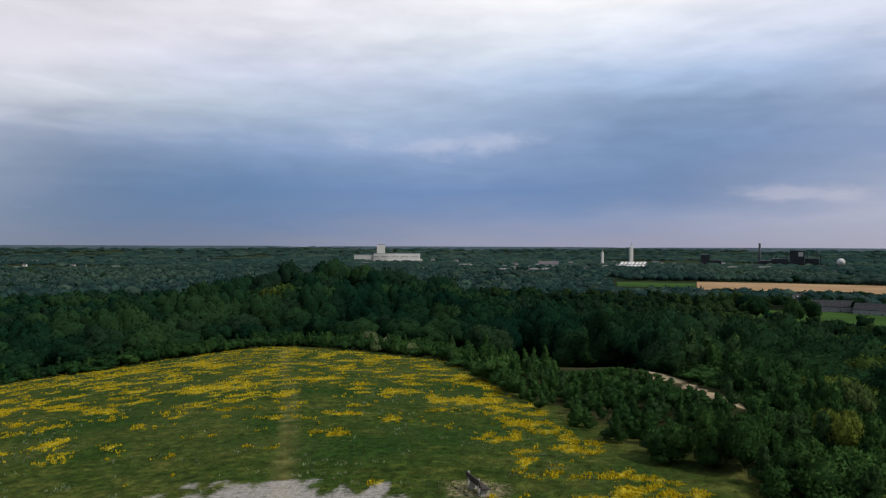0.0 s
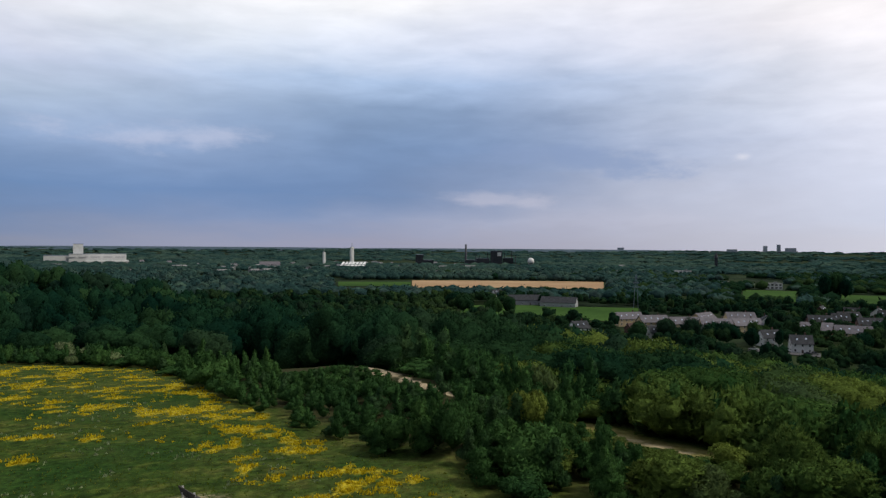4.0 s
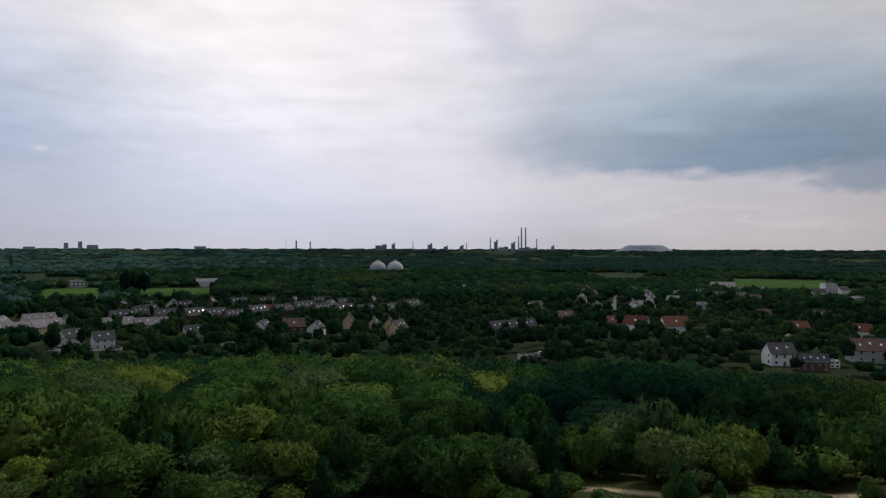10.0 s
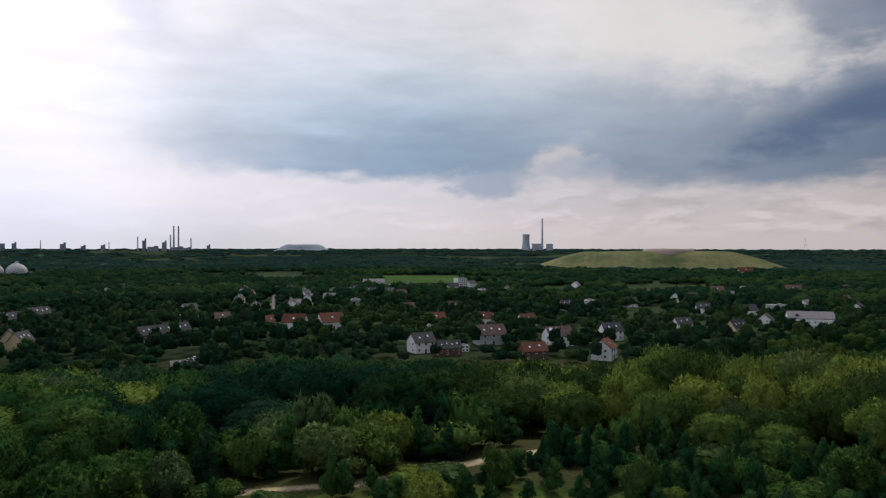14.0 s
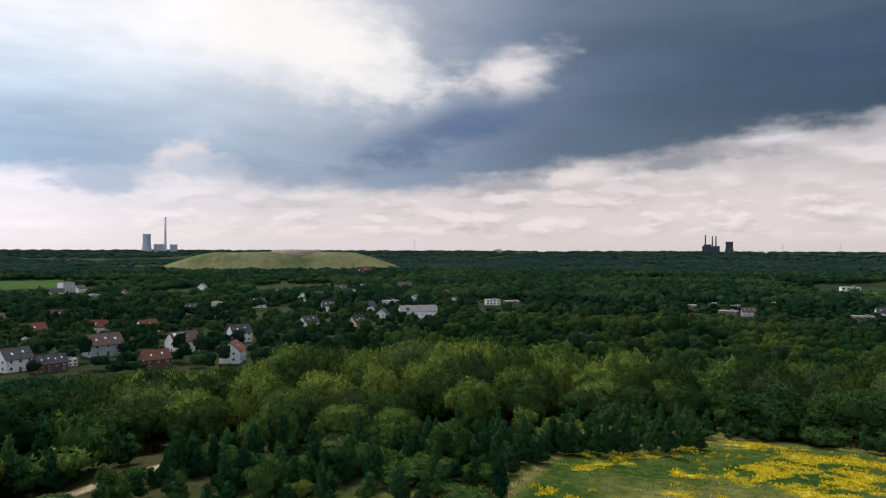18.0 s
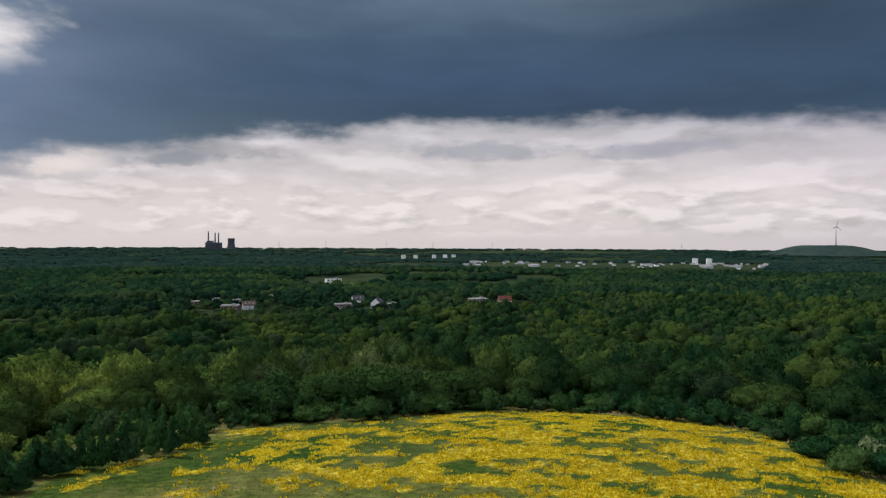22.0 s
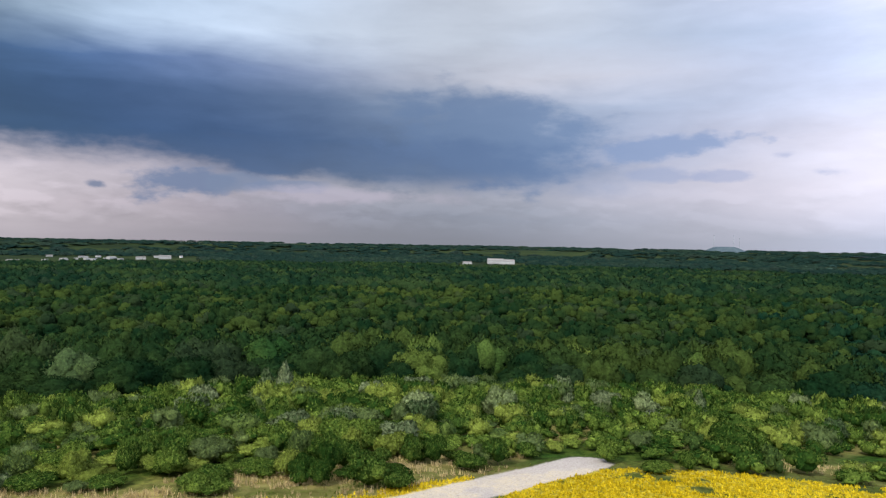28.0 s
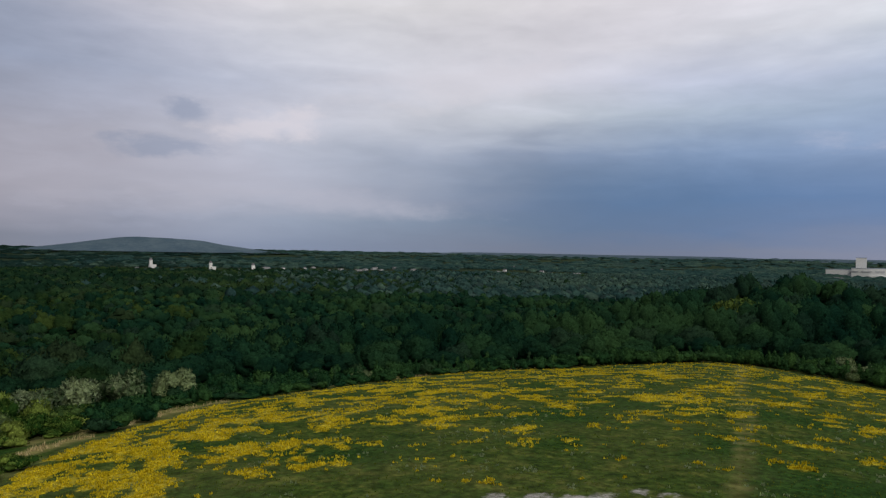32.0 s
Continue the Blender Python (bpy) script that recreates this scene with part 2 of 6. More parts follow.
def build_sky():
    world = bpy.data.worlds.new("sky")
    scene.world = world
    world.use_nodes = True
    nt = world.node_tree
    nt.nodes.clear()
    out = nt.nodes.new("ShaderNodeOutputWorld")
    bg = nt.nodes.new("ShaderNodeBackground")
    nt.links.new(bg.outputs[0], out.inputs[0])
    clear = nt.nodes.new("ShaderNodeTexSky")
    clear.sky_type, clear.sun_disc = "NISHITA", False
    clear.sun_elevation, clear.sun_rotation = radians(SUN_EL), radians(SUN_AZ)
    tc = nt.nodes.new("ShaderNodeTexCoord").outputs["Generated"]
    sep = nt.nodes.new("ShaderNodeSeparateXYZ")
    nt.links.new(tc, sep.inputs[0])
    X, Y, Z = sep.outputs

    def M(op, a, b=None, c=None):
        return math_node(nt, op, a, b, c)

    def stretched(z, shift=0.0):
        node = nt.nodes.new("ShaderNodeVectorMath")
        node.operation = "MULTIPLY_ADD"
        node.inputs[1].default_value = (1, 1, z)
        node.inputs[2].default_value = (0.3 * shift, 0, shift)
        nt.links.new(tc, node.inputs[0])
        return node.outputs[0]

    def centred(vec, scale, detail, rough, dist=0.0):
        return M("SUBTRACT", noise_node(nt, vec, scale, detail, rough, dist), 0.5)

    turn = M("FRACT", M("ADD", M("DIVIDE", M("ARCTAN2", X, Y), 2 * math.pi), 1.0))
    el0 = M("MULTIPLY", M("ARCSINE", Z), 180 / math.pi)
    wisp = stretched(4.5)
    broad = centred(wisp, 3.0, 3, 0.45)
    soft = centred(wisp, 7.0, 4, 0.5, 0.3)
    fine = centred(stretched(3.2), 15.0, 6, 0.58, 0.2)
    fleck = centred(stretched(2.6), 34.0, 5, 0.6)
    # ragged heights and bearings
    el = M("ADD", el0, M("ADD", M("MULTIPLY", broad, 1.6), M("MULTIPLY", soft, 2.2)))
    bend = M("ADD", M("MULTIPLY", centred(stretched(2.0), 4.0, 3, 0.5), 10.0), M("MULTIPLY", fine, 3.0))
    deg = M("ADD", M("MULTIPLY", turn, 360.0), bend)
    pos = M("DIVIDE", M("ADD", deg, 15.0), 390.0)
    plain_pos = M("DIVIDE", M("ADD", M("MULTIPLY", turn, 360.0), 15.0), 390.0)

    def row(colours):
        cs = [lin(c) for c in colours]
        cs = [cs[-1]] + cs + [cs[0], cs[1]]
        return ramp(nt, pos, [(i / 26, c) for i, c in enumerate(cs)], "B_SPLINE")

    def curve(pairs, scale, at):
        return M("MULTIPLY", ramp(nt, at, [((a + 15) / 390, (v / scale,)) for a, v in pairs], "EASE"), scale)

    def stack(rows):
        col = rows[0][1]
        for (e0, _), (e1, c1) in zip(rows, rows[1:]):
            node = nt.nodes.new("ShaderNodeMapRange")
            for i, v in enumerate((el, e0, e1)):
                if isinstance(v, (int, float)):
                    node.inputs[i].default_value = v
                else:
                    nt.links.new(v, node.inputs[i])
            col = mix_node(nt, node.outputs[0], col, c1)
        return col

    under = stack([(0.3, row(UNDER_0)), (2.2, row(UNDER_2)), (4.2, row(UNDER_4)), (7.0, row(UNDER_7)), (10.0, row(UNDER_10))])
    deck = stack([(5.0, row(DECK_5)), (8.0, row(DECK_8)), (11.0, row(DECK_11)), (13.2, row(DECK_13)), (16.2, row(DECK_16)), (19.4, row(DECK_19)), (34.0, lin((196, 202, 214)))])
    # cumulus of the far sky, smaller towards the skyline: lit tops, grey flat bases
    billow = curve(BILLOW, 1.0, plain_pos)

    def cumulus(scale, lift):
        body, above = noise_node(nt, stretched(3.3), scale, 5, 0.5), noise_node(nt, stretched(3.3, lift), scale, 5, 0.5)
        rise = M("MULTIPLY", M("SUBTRACT", body, above), 2.6)
        return M("MULTIPLY", smoothstep(nt, body, 0.36, 0.6), M("MINIMUM", M("MAXIMUM", rise, -0.28), 0.24))

    high = smoothstep(nt, el0, 3.0, 6.5)
    puffs = M("ADD", M("MULTIPLY", cumulus(7.0, 0.07), high), M("MULTIPLY", cumulus(15.0, 0.034), M("SUBTRACT", 1.0, high)))
    low = smoothstep(nt, el0, 0.3, 1.8)
    shade = M("ADD", M("MULTIPLY", M("MULTIPLY", puffs, billow), low), 1.0)
    under = mix_node(nt, 1.0, under, M("MINIMUM", M("MAXIMUM", shade, 0.66), 1.28), "MULTIPLY")
    # the deck, with streaks along it and darker scud in its lower part
    streaks = M("ADD", 1.0, M("ADD", M("MULTIPLY", soft, 0.34), M("MULTIPLY", fine, 0.16)))
    deck = mix_node(nt, 1.0, deck, streaks, "MULTIPLY")
    base = curve([(a, b) for a, b, _ in DECK_EDGE], 20.0, plain_pos)
    blur = curve([(a, c) for a, _, c in DECK_EDGE], 4.0, plain_pos)
    ripple = centred(stretched(1.8), 13.0, 5, 0.55)
    ragged = M("ADD", M("MULTIPLY", broad, 2.0), M("ADD", M("MULTIPLY", soft, 2.2), M("ADD", M("MULTIPLY", ripple, 2.6), M("MULTIPLY", fleck, 0.8))))
    over = M("SUBTRACT", M("ADD", el0, ragged), base)
    col = mix_node(nt, smoothstep(nt, M("DIVIDE", over, blur), -0.8, 1.6), under, deck)
    # single clouds and gaps
    torn = M("ADD", M("MULTIPLY", soft, 2.2), M("ADD", M("MULTIPLY", ripple, 2.8), M("MULTIPLY", fleck, 1.2)))
    for az, e, w, h, slant, blurred, colour, force in itertools.chain(CLOUDS_NORTH, CLOUDS_EAST, CLOUDS_SOUTH_EAST, CLOUDS_SOUTH, CLOUDS_WEST, CLOUDS_NORTH_WEST):
        dx = M("SUBTRACT", M("FRACT", M("ADD", M("SUBTRACT", turn, az / 360), 0.5)), 0.5)
        dx = M("ADD", M("MULTIPLY", dx, 360 / w), M("MULTIPLY", bend, 0.12 / math.sqrt(w)))
        dy = M("MULTIPLY_ADD", dx, -slant * w / h, M("DIVIDE", M("SUBTRACT", el0, e), h))
        d = M("MULTIPLY_ADD", torn, min(1.0, 0.95 / math.sqrt(h)), M("SQRT", M("MULTIPLY_ADD", dx, dx, M("MULTIPLY", dy, dy))))
        col = mix_node(nt, M("MULTIPLY", smoothstep(nt, d, 1.0 + 0.6 * blurred, 0.9 - 0.8 * blurred), force), col, lin(colour))
    # gain by bearing that offsets the exposure while the camera looks there
    gain = curve(EXPOSURE_GAIN, 2.0, plain_pos)
    col = mix_node(nt, 1.0, col, gain, "MULTIPLY")
    # a little clear air behind the deck
    thin = mix_node(nt, 1.0, clear.outputs[0], (0.1, 0.1, 0.1), "MULTIPLY")
    nt.links.new(mix_node(nt, 0.95, thin, col), bg.inputs[0])
    bg.inputs[1].default_value = 1.0


build_sky()

sun = new("sun", bpy.data.lights.new("sun", "SUN"))
sun.data.energy, sun.data.angle, sun.data.color = 3.4, radians(8), (1.0, 0.93, 0.8)
sun.matrix_world = look((*spot(SUN_AZ, 100), 100 * math.tan(radians(SUN_EL))), (0, 0, 0))


# ---------------------------------------------------------------- the ground
CURVE = [(0, 0.00042), (10, 0.0005), (25, 0.0005), (45, 0.0006), (70, 0.0009), (270, 0.0009), (300, 0.0008), (325, 0.00055), (345, 0.00036)]
STEEP = [(0, 0.13), (25, 0.15), (60, 0.19), (80, 0.2), (280, 0.2), (320, 0.15), (345, 0.12)]
EDGE = [(0, 105), (5, 72), (12, 53), (19, 42), (30, 36), (125, 36), (138, 39), (141, 47), (144, 60), (147, 65), (153, 66), (166, 67), (180, 80), (196, 74),
        (202, 55.5), (211, 48.5), (228, 42), (250, 38), (272, 47), (292, 52), (306, 82), (317, 96), (328, 118), (347, 136)]


SHRUB_BELT = [(0, 16), (6, 34), (20, 45), (45, 24), (70, 18), (110, 20), (138, 20), (150, 12), (165, 10), (180, 11), (196, 14), (205, 30), (222, 46),
              (250, 58), (285, 56), (300, 36), (318, 22), (340, 14)]


def sunk(x, y):
    """How far the wood's ground is lowered, so taller trees fit the camera's view."""
    r, az = np.hypot(x, y), np.degrees(np.arctan2(x, y))
    return 5.5 * smooth((r - table(EDGE, az) - table(SHRUB_BELT, az) + 2) / 45) * (1 - smooth((r - 300) / 60))


def height(x, y):
    x, y = np.asarray(x, float), np.asarray(y, float)
    r, az = np.hypot(x, y), np.degrees(np.arctan2(x, y))
    k, s = table(CURVE, az), table(STEEP, az)
    turn = s / (2 * k)
    z = np.where(r < turn, 45 - k * r * r, 45 - k * turn * turn - s * (r - turn))
    z = np.log1p(np.exp(np.clip(z / 4, -30, 30))) * 4                      # eases into the plain
    hx, hy = spot(-8, 330)
    z += 22 * np.exp(-((x - hx) / 85) ** 2 - ((y - hy) / 90) ** 2)          # the wooded hump
    z += 1.7 * np.exp(-((r - np.interp(az, [6, 12, 16, 19, 23], [131, 106, 88, 75, 64])) / 17) ** 2) * smooth((az - 3) / 5) * smooth((27 - az) / 5)   # raised so the track shows to the camera over the plants
    z += 1.6 * (fbm(x / 60, y / 60, 5) - 0.5) * smooth((r - 60) / 100) * smooth((900 - r) / 300)
    z += 0.35 * (fbm(x / 9, y / 9, 9) - 0.5) * smooth((900 - r) / 300)
    z -= sunk(x, y)
    z += table([(0, 0), (212, 0), (224, 30), (238, 37), (256, 26), (270, 30), (283, 22), (292, 0)], az) * (0.75 + 0.5 * fbm(x / 260, y / 260, 8)) * np.exp(-((r - 3150) / 330) ** 2)   # a low wooded ridge
    z += 34 * smooth((r - 3300) / 1500)                                    # the far land is raised to fit the camera's horizon
    return z


def bloom(x, y):
    """How thick the yellow flowers stand, 0 to 1."""
    r, az = np.hypot(x, y), np.degrees(np.arctan2(x, y))
    rim = r / table(EDGE, az)
    patch = 0.54 * fbm(x / 2.6, y / 2.2, 21, 2) + 0.46 * fbm(x / 0.9, y / 0.9, 33, 2)
    want = table([(0, 0.37), (12, 0.35), (20, 0.24), (60, 0.24), (120, 0.3), (147, 0.26), (153, 0.36), (160, 0.45), (175, 0.49), (200, 0.54), (225, 0.68), (255, 0.76), (280, 0.7), (297, 0.54), (315, 0.44), (345, 0.38)], az)
    want = want * smooth((rim - table([(0, 0.3), (10, 0.5), (25, 0.6), (150, 0.1), (280, 0.15), (310, 0.3), (345, 0.2)], az)) / 0.45) + 0.02
    return 0.9 * smooth((patch - (1 - want) * 0.62 - 0.11) / 0.2) * (rim < 1.02)


# ---------------------------------------------------------------- materials
def material(name, rough=0.8, metallic=0.0, spec=0.3):
    m = bpy.data.materials.new(name)
    m.use_nodes = True
    nt = m.node_tree
    bsdf = nt.nodes["Principled BSDF"]
    bsdf.inputs["Roughness"].default_value = rough
    bsdf.inputs["Metallic"].default_value = metallic
    bsdf.inputs["Specular IOR Level"].default_value = spec
    return m, nt, bsdf


def place_of(nt):
    return nt.nodes.new("ShaderNodeNewGeometry").outputs["Position"]


def bump(nt, bsdf, fac, strength, distance):
    node = nt.nodes.new("ShaderNodeBump")
    node.inputs["Strength"].default_value = strength
    node.inputs["Distance"].default_value = distance
    nt.links.new(fac, node.inputs["Height"])
    nt.links.new(node.outputs[0], bsdf.inputs["Normal"])


def plain(name, a, b, scale=1.0, fine=12.0, rough=0.8, metallic=0.0, spec=0.3, relief=0.01, vary=0.25):
    """A surface of two tones: broad stains and fine grain, with a tone of its own for each object."""
    m, nt, bsdf = material(name, rough, metallic, spec)
    pos = place_of(nt)
    broad = noise_node(nt, pos, scale, 5, 0.6)
    grain = noise_node(nt, pos, fine, 4, 0.6)
    mixed = math_node(nt, "ADD", math_node(nt, "MULTIPLY", broad, 0.65), math_node(nt, "MULTIPLY", grain, 0.35))
    col = ramp(nt, mixed, [(0.3, a), (0.7, b)])
    info = nt.nodes.new("ShaderNodeObjectInfo").outputs["Random"]
    tone = math_node(nt, "ADD", math_node(nt, "MULTIPLY", info, vary), 1 - vary / 2)
    nt.links.new(mix_node(nt, 1.0, col, tone, "MULTIPLY"), bsdf.inputs["Base Color"])
    bump(nt, bsdf, grain, 0.4, relief)
    return m


def foliage(name, dark, light, far, scale=0.12, tips=0.34, thin=0.32, grain=1.6, dull=0.4, vary=0.42):
    """Leaves: a tone for each clump, for each tree and for each stretch of wood; some light comes through."""
    m = bpy.data.materials.new(name)
    m.use_nodes = True
    nt = m.node_tree
    nt.nodes.remove(nt.nodes["Principled BSDF"])
    geo = nt.nodes.new("ShaderNodeNewGeometry")
    info = nt.nodes.new("ShaderNodeObjectInfo").outputs["Random"]
    leaf = geo.outputs["Random Per Island"]
    tree = noise_node(nt, geo.outputs["Position"], scale, 2, 0.5)
    wood = noise_node(nt, geo.outputs["Position"], scale * 0.12, 3, 0.5)
    f = math_node(nt, "ADD", math_node(nt, "MULTIPLY", leaf, tips), math_node(nt, "MULTIPLY", tree, 1.1))
    own = nt.nodes.new("ShaderNodeAttribute")
    own.attribute_name = "plant"
    tone = math_node(nt, "FRACT", math_node(nt, "ADD", own.outputs["Fac"], info))
    f = math_node(nt, "ADD", math_node(nt, "SUBTRACT", f, 0.32 + tips / 2), math_node(nt, "MULTIPLY", math_node(nt, "SUBTRACT", tone, 0.5), vary), clamp=True)
    col = mix_node(nt, f, dark, light)
    col = mix_node(nt, math_node(nt, "MULTIPLY", smoothstep(nt, wood, 0.48, 0.66), 0.55), col, far)
    col = mix_node(nt, math_node(nt, "MULTIPLY", smoothstep(nt, tone, 0.82, 0.94), 0.5), col, far)
    grey = tuple(0.55 * v + 0.45 * sum(light) / 3 for v in light)
    col = mix_node(nt, math_node(nt, "MULTIPLY", smoothstep(nt, tone, 0.14, 0.06), dull), col, grey)
    # fine noise puts small leaf shadows and bright tips into the colour
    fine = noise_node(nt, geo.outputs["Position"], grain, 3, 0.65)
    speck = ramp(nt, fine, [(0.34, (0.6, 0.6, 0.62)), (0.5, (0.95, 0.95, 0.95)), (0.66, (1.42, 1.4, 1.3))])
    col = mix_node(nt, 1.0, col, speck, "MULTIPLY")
    matt, glow, both = nt.nodes.new("ShaderNodeBsdfDiffuse"), nt.nodes.new("ShaderNodeBsdfTranslucent"), nt.nodes.new("ShaderNodeMixShader")
    node = nt.nodes.new("ShaderNodeBump")
    node.inputs["Distance"].default_value = 0.5 / grain
    nt.links.new(fine, node.inputs["Height"])
    nt.links.new(node.outputs[0], matt.inputs["Normal"])
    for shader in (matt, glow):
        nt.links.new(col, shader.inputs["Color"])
    both.inputs[0].default_value = thin
    nt.links.new(matt.outputs[0], both.inputs[1])
    nt.links.new(glow.outputs[0], both.inputs[2])
    nt.links.new(both.outputs[0], nt.nodes["Material Output"].inputs[0])
    return m


LEAF = foliage("leaves_broad", (0.006, 0.028, 0.018), (0.026, 0.076, 0.032), (0.042, 0.092, 0.031), grain=2.4)
# lighter, warmer copy of LEAF; the split puts cloud shadow into the colour
LEAF_WARM = foliage("leaves_warm", (0.008, 0.029, 0.012), (0.046, 0.085, 0.024), (0.068, 0.104, 0.023), grain=1.8)
OLIVE = foliage("leaves_olive", (0.024, 0.068, 0.02), (0.12, 0.193, 0.045), (0.172, 0.216, 0.042), grain=2.4)
LEAF_SHRUB = foliage("leaves_shrub", (0.03, 0.08, 0.016), (0.26, 0.37, 0.07), (0.33, 0.39, 0.085), grain=5, tips=0.85, thin=0.42, vary=0.45)
LEAF_HEDGE = foliage("leaves_hedge", (0.011, 0.042, 0.018), (0.052, 0.115, 0.032), (0.075, 0.13, 0.034), grain=4, tips=0.5)
LEAF_YOUNG = foliage("leaves_sapling", (0.012, 0.05, 0.023), (0.055, 0.14, 0.043), (0.07, 0.148, 0.04), grain=4, tips=0.5)
LEAF_PALE = foliage("leaves_pale", (0.055, 0.1, 0.04), (0.39, 0.46, 0.27), (0.27, 0.35, 0.15), grain=4, tips=0.5)
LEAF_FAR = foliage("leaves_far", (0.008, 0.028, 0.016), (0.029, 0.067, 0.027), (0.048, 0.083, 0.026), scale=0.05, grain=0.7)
# blue of the haze is mixed into the distant leaves
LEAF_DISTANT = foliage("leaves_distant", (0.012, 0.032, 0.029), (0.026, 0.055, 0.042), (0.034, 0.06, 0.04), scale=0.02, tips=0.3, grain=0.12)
# haze over the northern plain is painted into this paler, bluer colour
LEAF_HAZE = foliage("leaves_haze_tinted", (0.026, 0.062, 0.06), (0.06, 0.118, 0.1), (0.088, 0.14, 0.1), scale=0.02, tips=0.3, grain=0.12)
BARK = plain("bark", (0.05, 0.04, 0.03), (0.16, 0.13, 0.1), 1.5, 14, 0.9, relief=0.03)


def ground_material():
    m, nt, bsdf = material("ground", 1.0, 0, 0.03)
    pos = place_of(nt)

    def attr(n):
        node = nt.nodes.new("ShaderNodeAttribute")
        node.attribute_name = n
        return node.outputs["Fac"]

    broad, mid, fine = noise_node(nt, pos, 0.09, 4), noise_node(nt, pos, 0.7, 5, 0.65), noise_node(nt, pos, 5.0, 5, 0.7)
    turf = ramp(nt, mid, [(0.3, (0.016, 0.036, 0.007)), (0.48, (0.038, 0.065, 0.011)), (0.66, (0.08, 0.096, 0.019))])
    lush = ramp(nt, fine, [(0.3, (0.012, 0.037, 0.007)), (0.7, (0.031, 0.069, 0.012))])
    turf = mix_node(nt, smoothstep(nt, broad, 0.42, 0.62), turf, lush)
    flower = ramp(nt, fine, [(0.3, (0.17, 0.16, 0.02)), (0.55, (0.52, 0.4, 0.022)), (0.75, (0.74, 0.57, 0.035))])
    speck = math_node(nt, "SUBTRACT", noise_node(nt, pos, 3.6, 5, 0.7), 0.5)

    def torn(name, spread, lo, hi):
        return smoothstep(nt, math_node(nt, "MULTIPLY_ADD", speck, spread, attr(name)), lo, hi)

    turf = mix_node(nt, math_node(nt, "MULTIPLY", torn("bloom", 1.3, 0.2, 0.75), 0.72), turf, flower)
    clumps = ramp(nt, noise_node(nt, pos, 2.0, 3, 0.6), [(0.36, (0.55, 0.58, 0.5)), (0.5, (0.95, 0.95, 0.95)), (0.64, (1.45, 1.4, 1.3))])
    turf = mix_node(nt, 1.0, turf, clumps, "MULTIPLY")
    straw = ramp(nt, mid, [(0.3, (0.2, 0.16, 0.05)), (0.7, (0.44, 0.36, 0.15))])
    turf = mix_node(nt, attr("dry"), turf, straw)
    floor = ramp(nt, fine, [(0.3, (0.02, 0.024, 0.01)), (0.7, (0.06, 0.06, 0.025))])
    col = mix_node(nt, attr("wood"), turf, floor)
    plainland = ramp(nt, noise_node(nt, pos, 0.006, 5, 0.6), [(0.4, (0.014, 0.025, 0.012)), (0.58, (0.026, 0.042, 0.016)), (0.76, (0.045, 0.06, 0.022))])
    col = mix_node(nt, attr("plain"), col, plainland)
    sand = ramp(nt, fine, [(0.3, (0.36, 0.28, 0.17)), (0.7, (0.56, 0.45, 0.3))])
    col = mix_node(nt, math_node(nt, "MULTIPLY", torn("sand", 0.8, 0.12, 0.55), 0.85), col, sand)
    stone = ramp(nt, noise_node(nt, pos, 9, 3, 0.8), [(0.3, (0.31, 0.27, 0.275)), (0.5, (0.5, 0.455, 0.46)), (0.72, (0.62, 0.58, 0.58))])
    col = mix_node(nt, math_node(nt, "MULTIPLY", torn("gravel", 0.55, 0.3, 0.58), 0.74), col, stone)
    nt.links.new(col, bsdf.inputs["Base Color"])
    bump(nt, bsdf, fine, 0.6, 0.12)
    return m


# ---------------------------------------------------------------- ground sheet
def polyline(points, step=1.0):
    """A smooth track through (bearing, distance) points."""
    a, r = np.array(points, float).T
    s = np.linspace(0, len(a) - 1, len(a) * 30)
    i = np.arange(len(a))
    az, rr = np.interp(s, i, a), np.interp(s, i, r)
    for _ in range(6):
        az[1:-1] = (az[:-2] + 2 * az[1:-1] + az[2:]) / 4
        rr[1:-1] = (rr[:-2] + 2 * rr[1:-1] + rr[2:]) / 4
    return np.stack([rr * np.sin(np.radians(az)), rr * np.cos(np.radians(az))], 1)


def away(x, y, line):
    d = np.full(np.shape(x), 1e9)
    for px, py in line[::3]:
        d = np.minimum(d, (x - px) ** 2 + (y - py) ** 2)
    return np.sqrt(d)


SAND_TRACK = polyline([(7, 128), (9, 119), (13, 102), (17, 84), (20, 71), (23, 64)])
SAND_CLEARING = polyline([(34, 59), (38, 55), (42, 53), (46, 51)])
EAST_TRACK = polyline([(80, 44), (86, 43.5), (91, 43), (96, 43.5), (103, 47), (107, 50), (114, 56)])
GRAVEL_PATH = polyline([(236, 30), (250, 35), (258, 38), (264, 42), (269, 46.5), (272.3, 50)])
STRAW_NEAR, STRAW_FAR = polyline([(288, 57), (292, 61), (297, 68)]), polyline([(301, 78), (304, 83), (307, 88)])
STRAW_BANK = polyline([(220, 45.5), (225, 44), (231, 42.5), (238, 42.5)])
FOOT_PATH = polyline([(-13.5, 30), (-12.7, 45), (-12.3, 70), (-12.6, 100), (-12.9, 128), (-13.2, 140)])


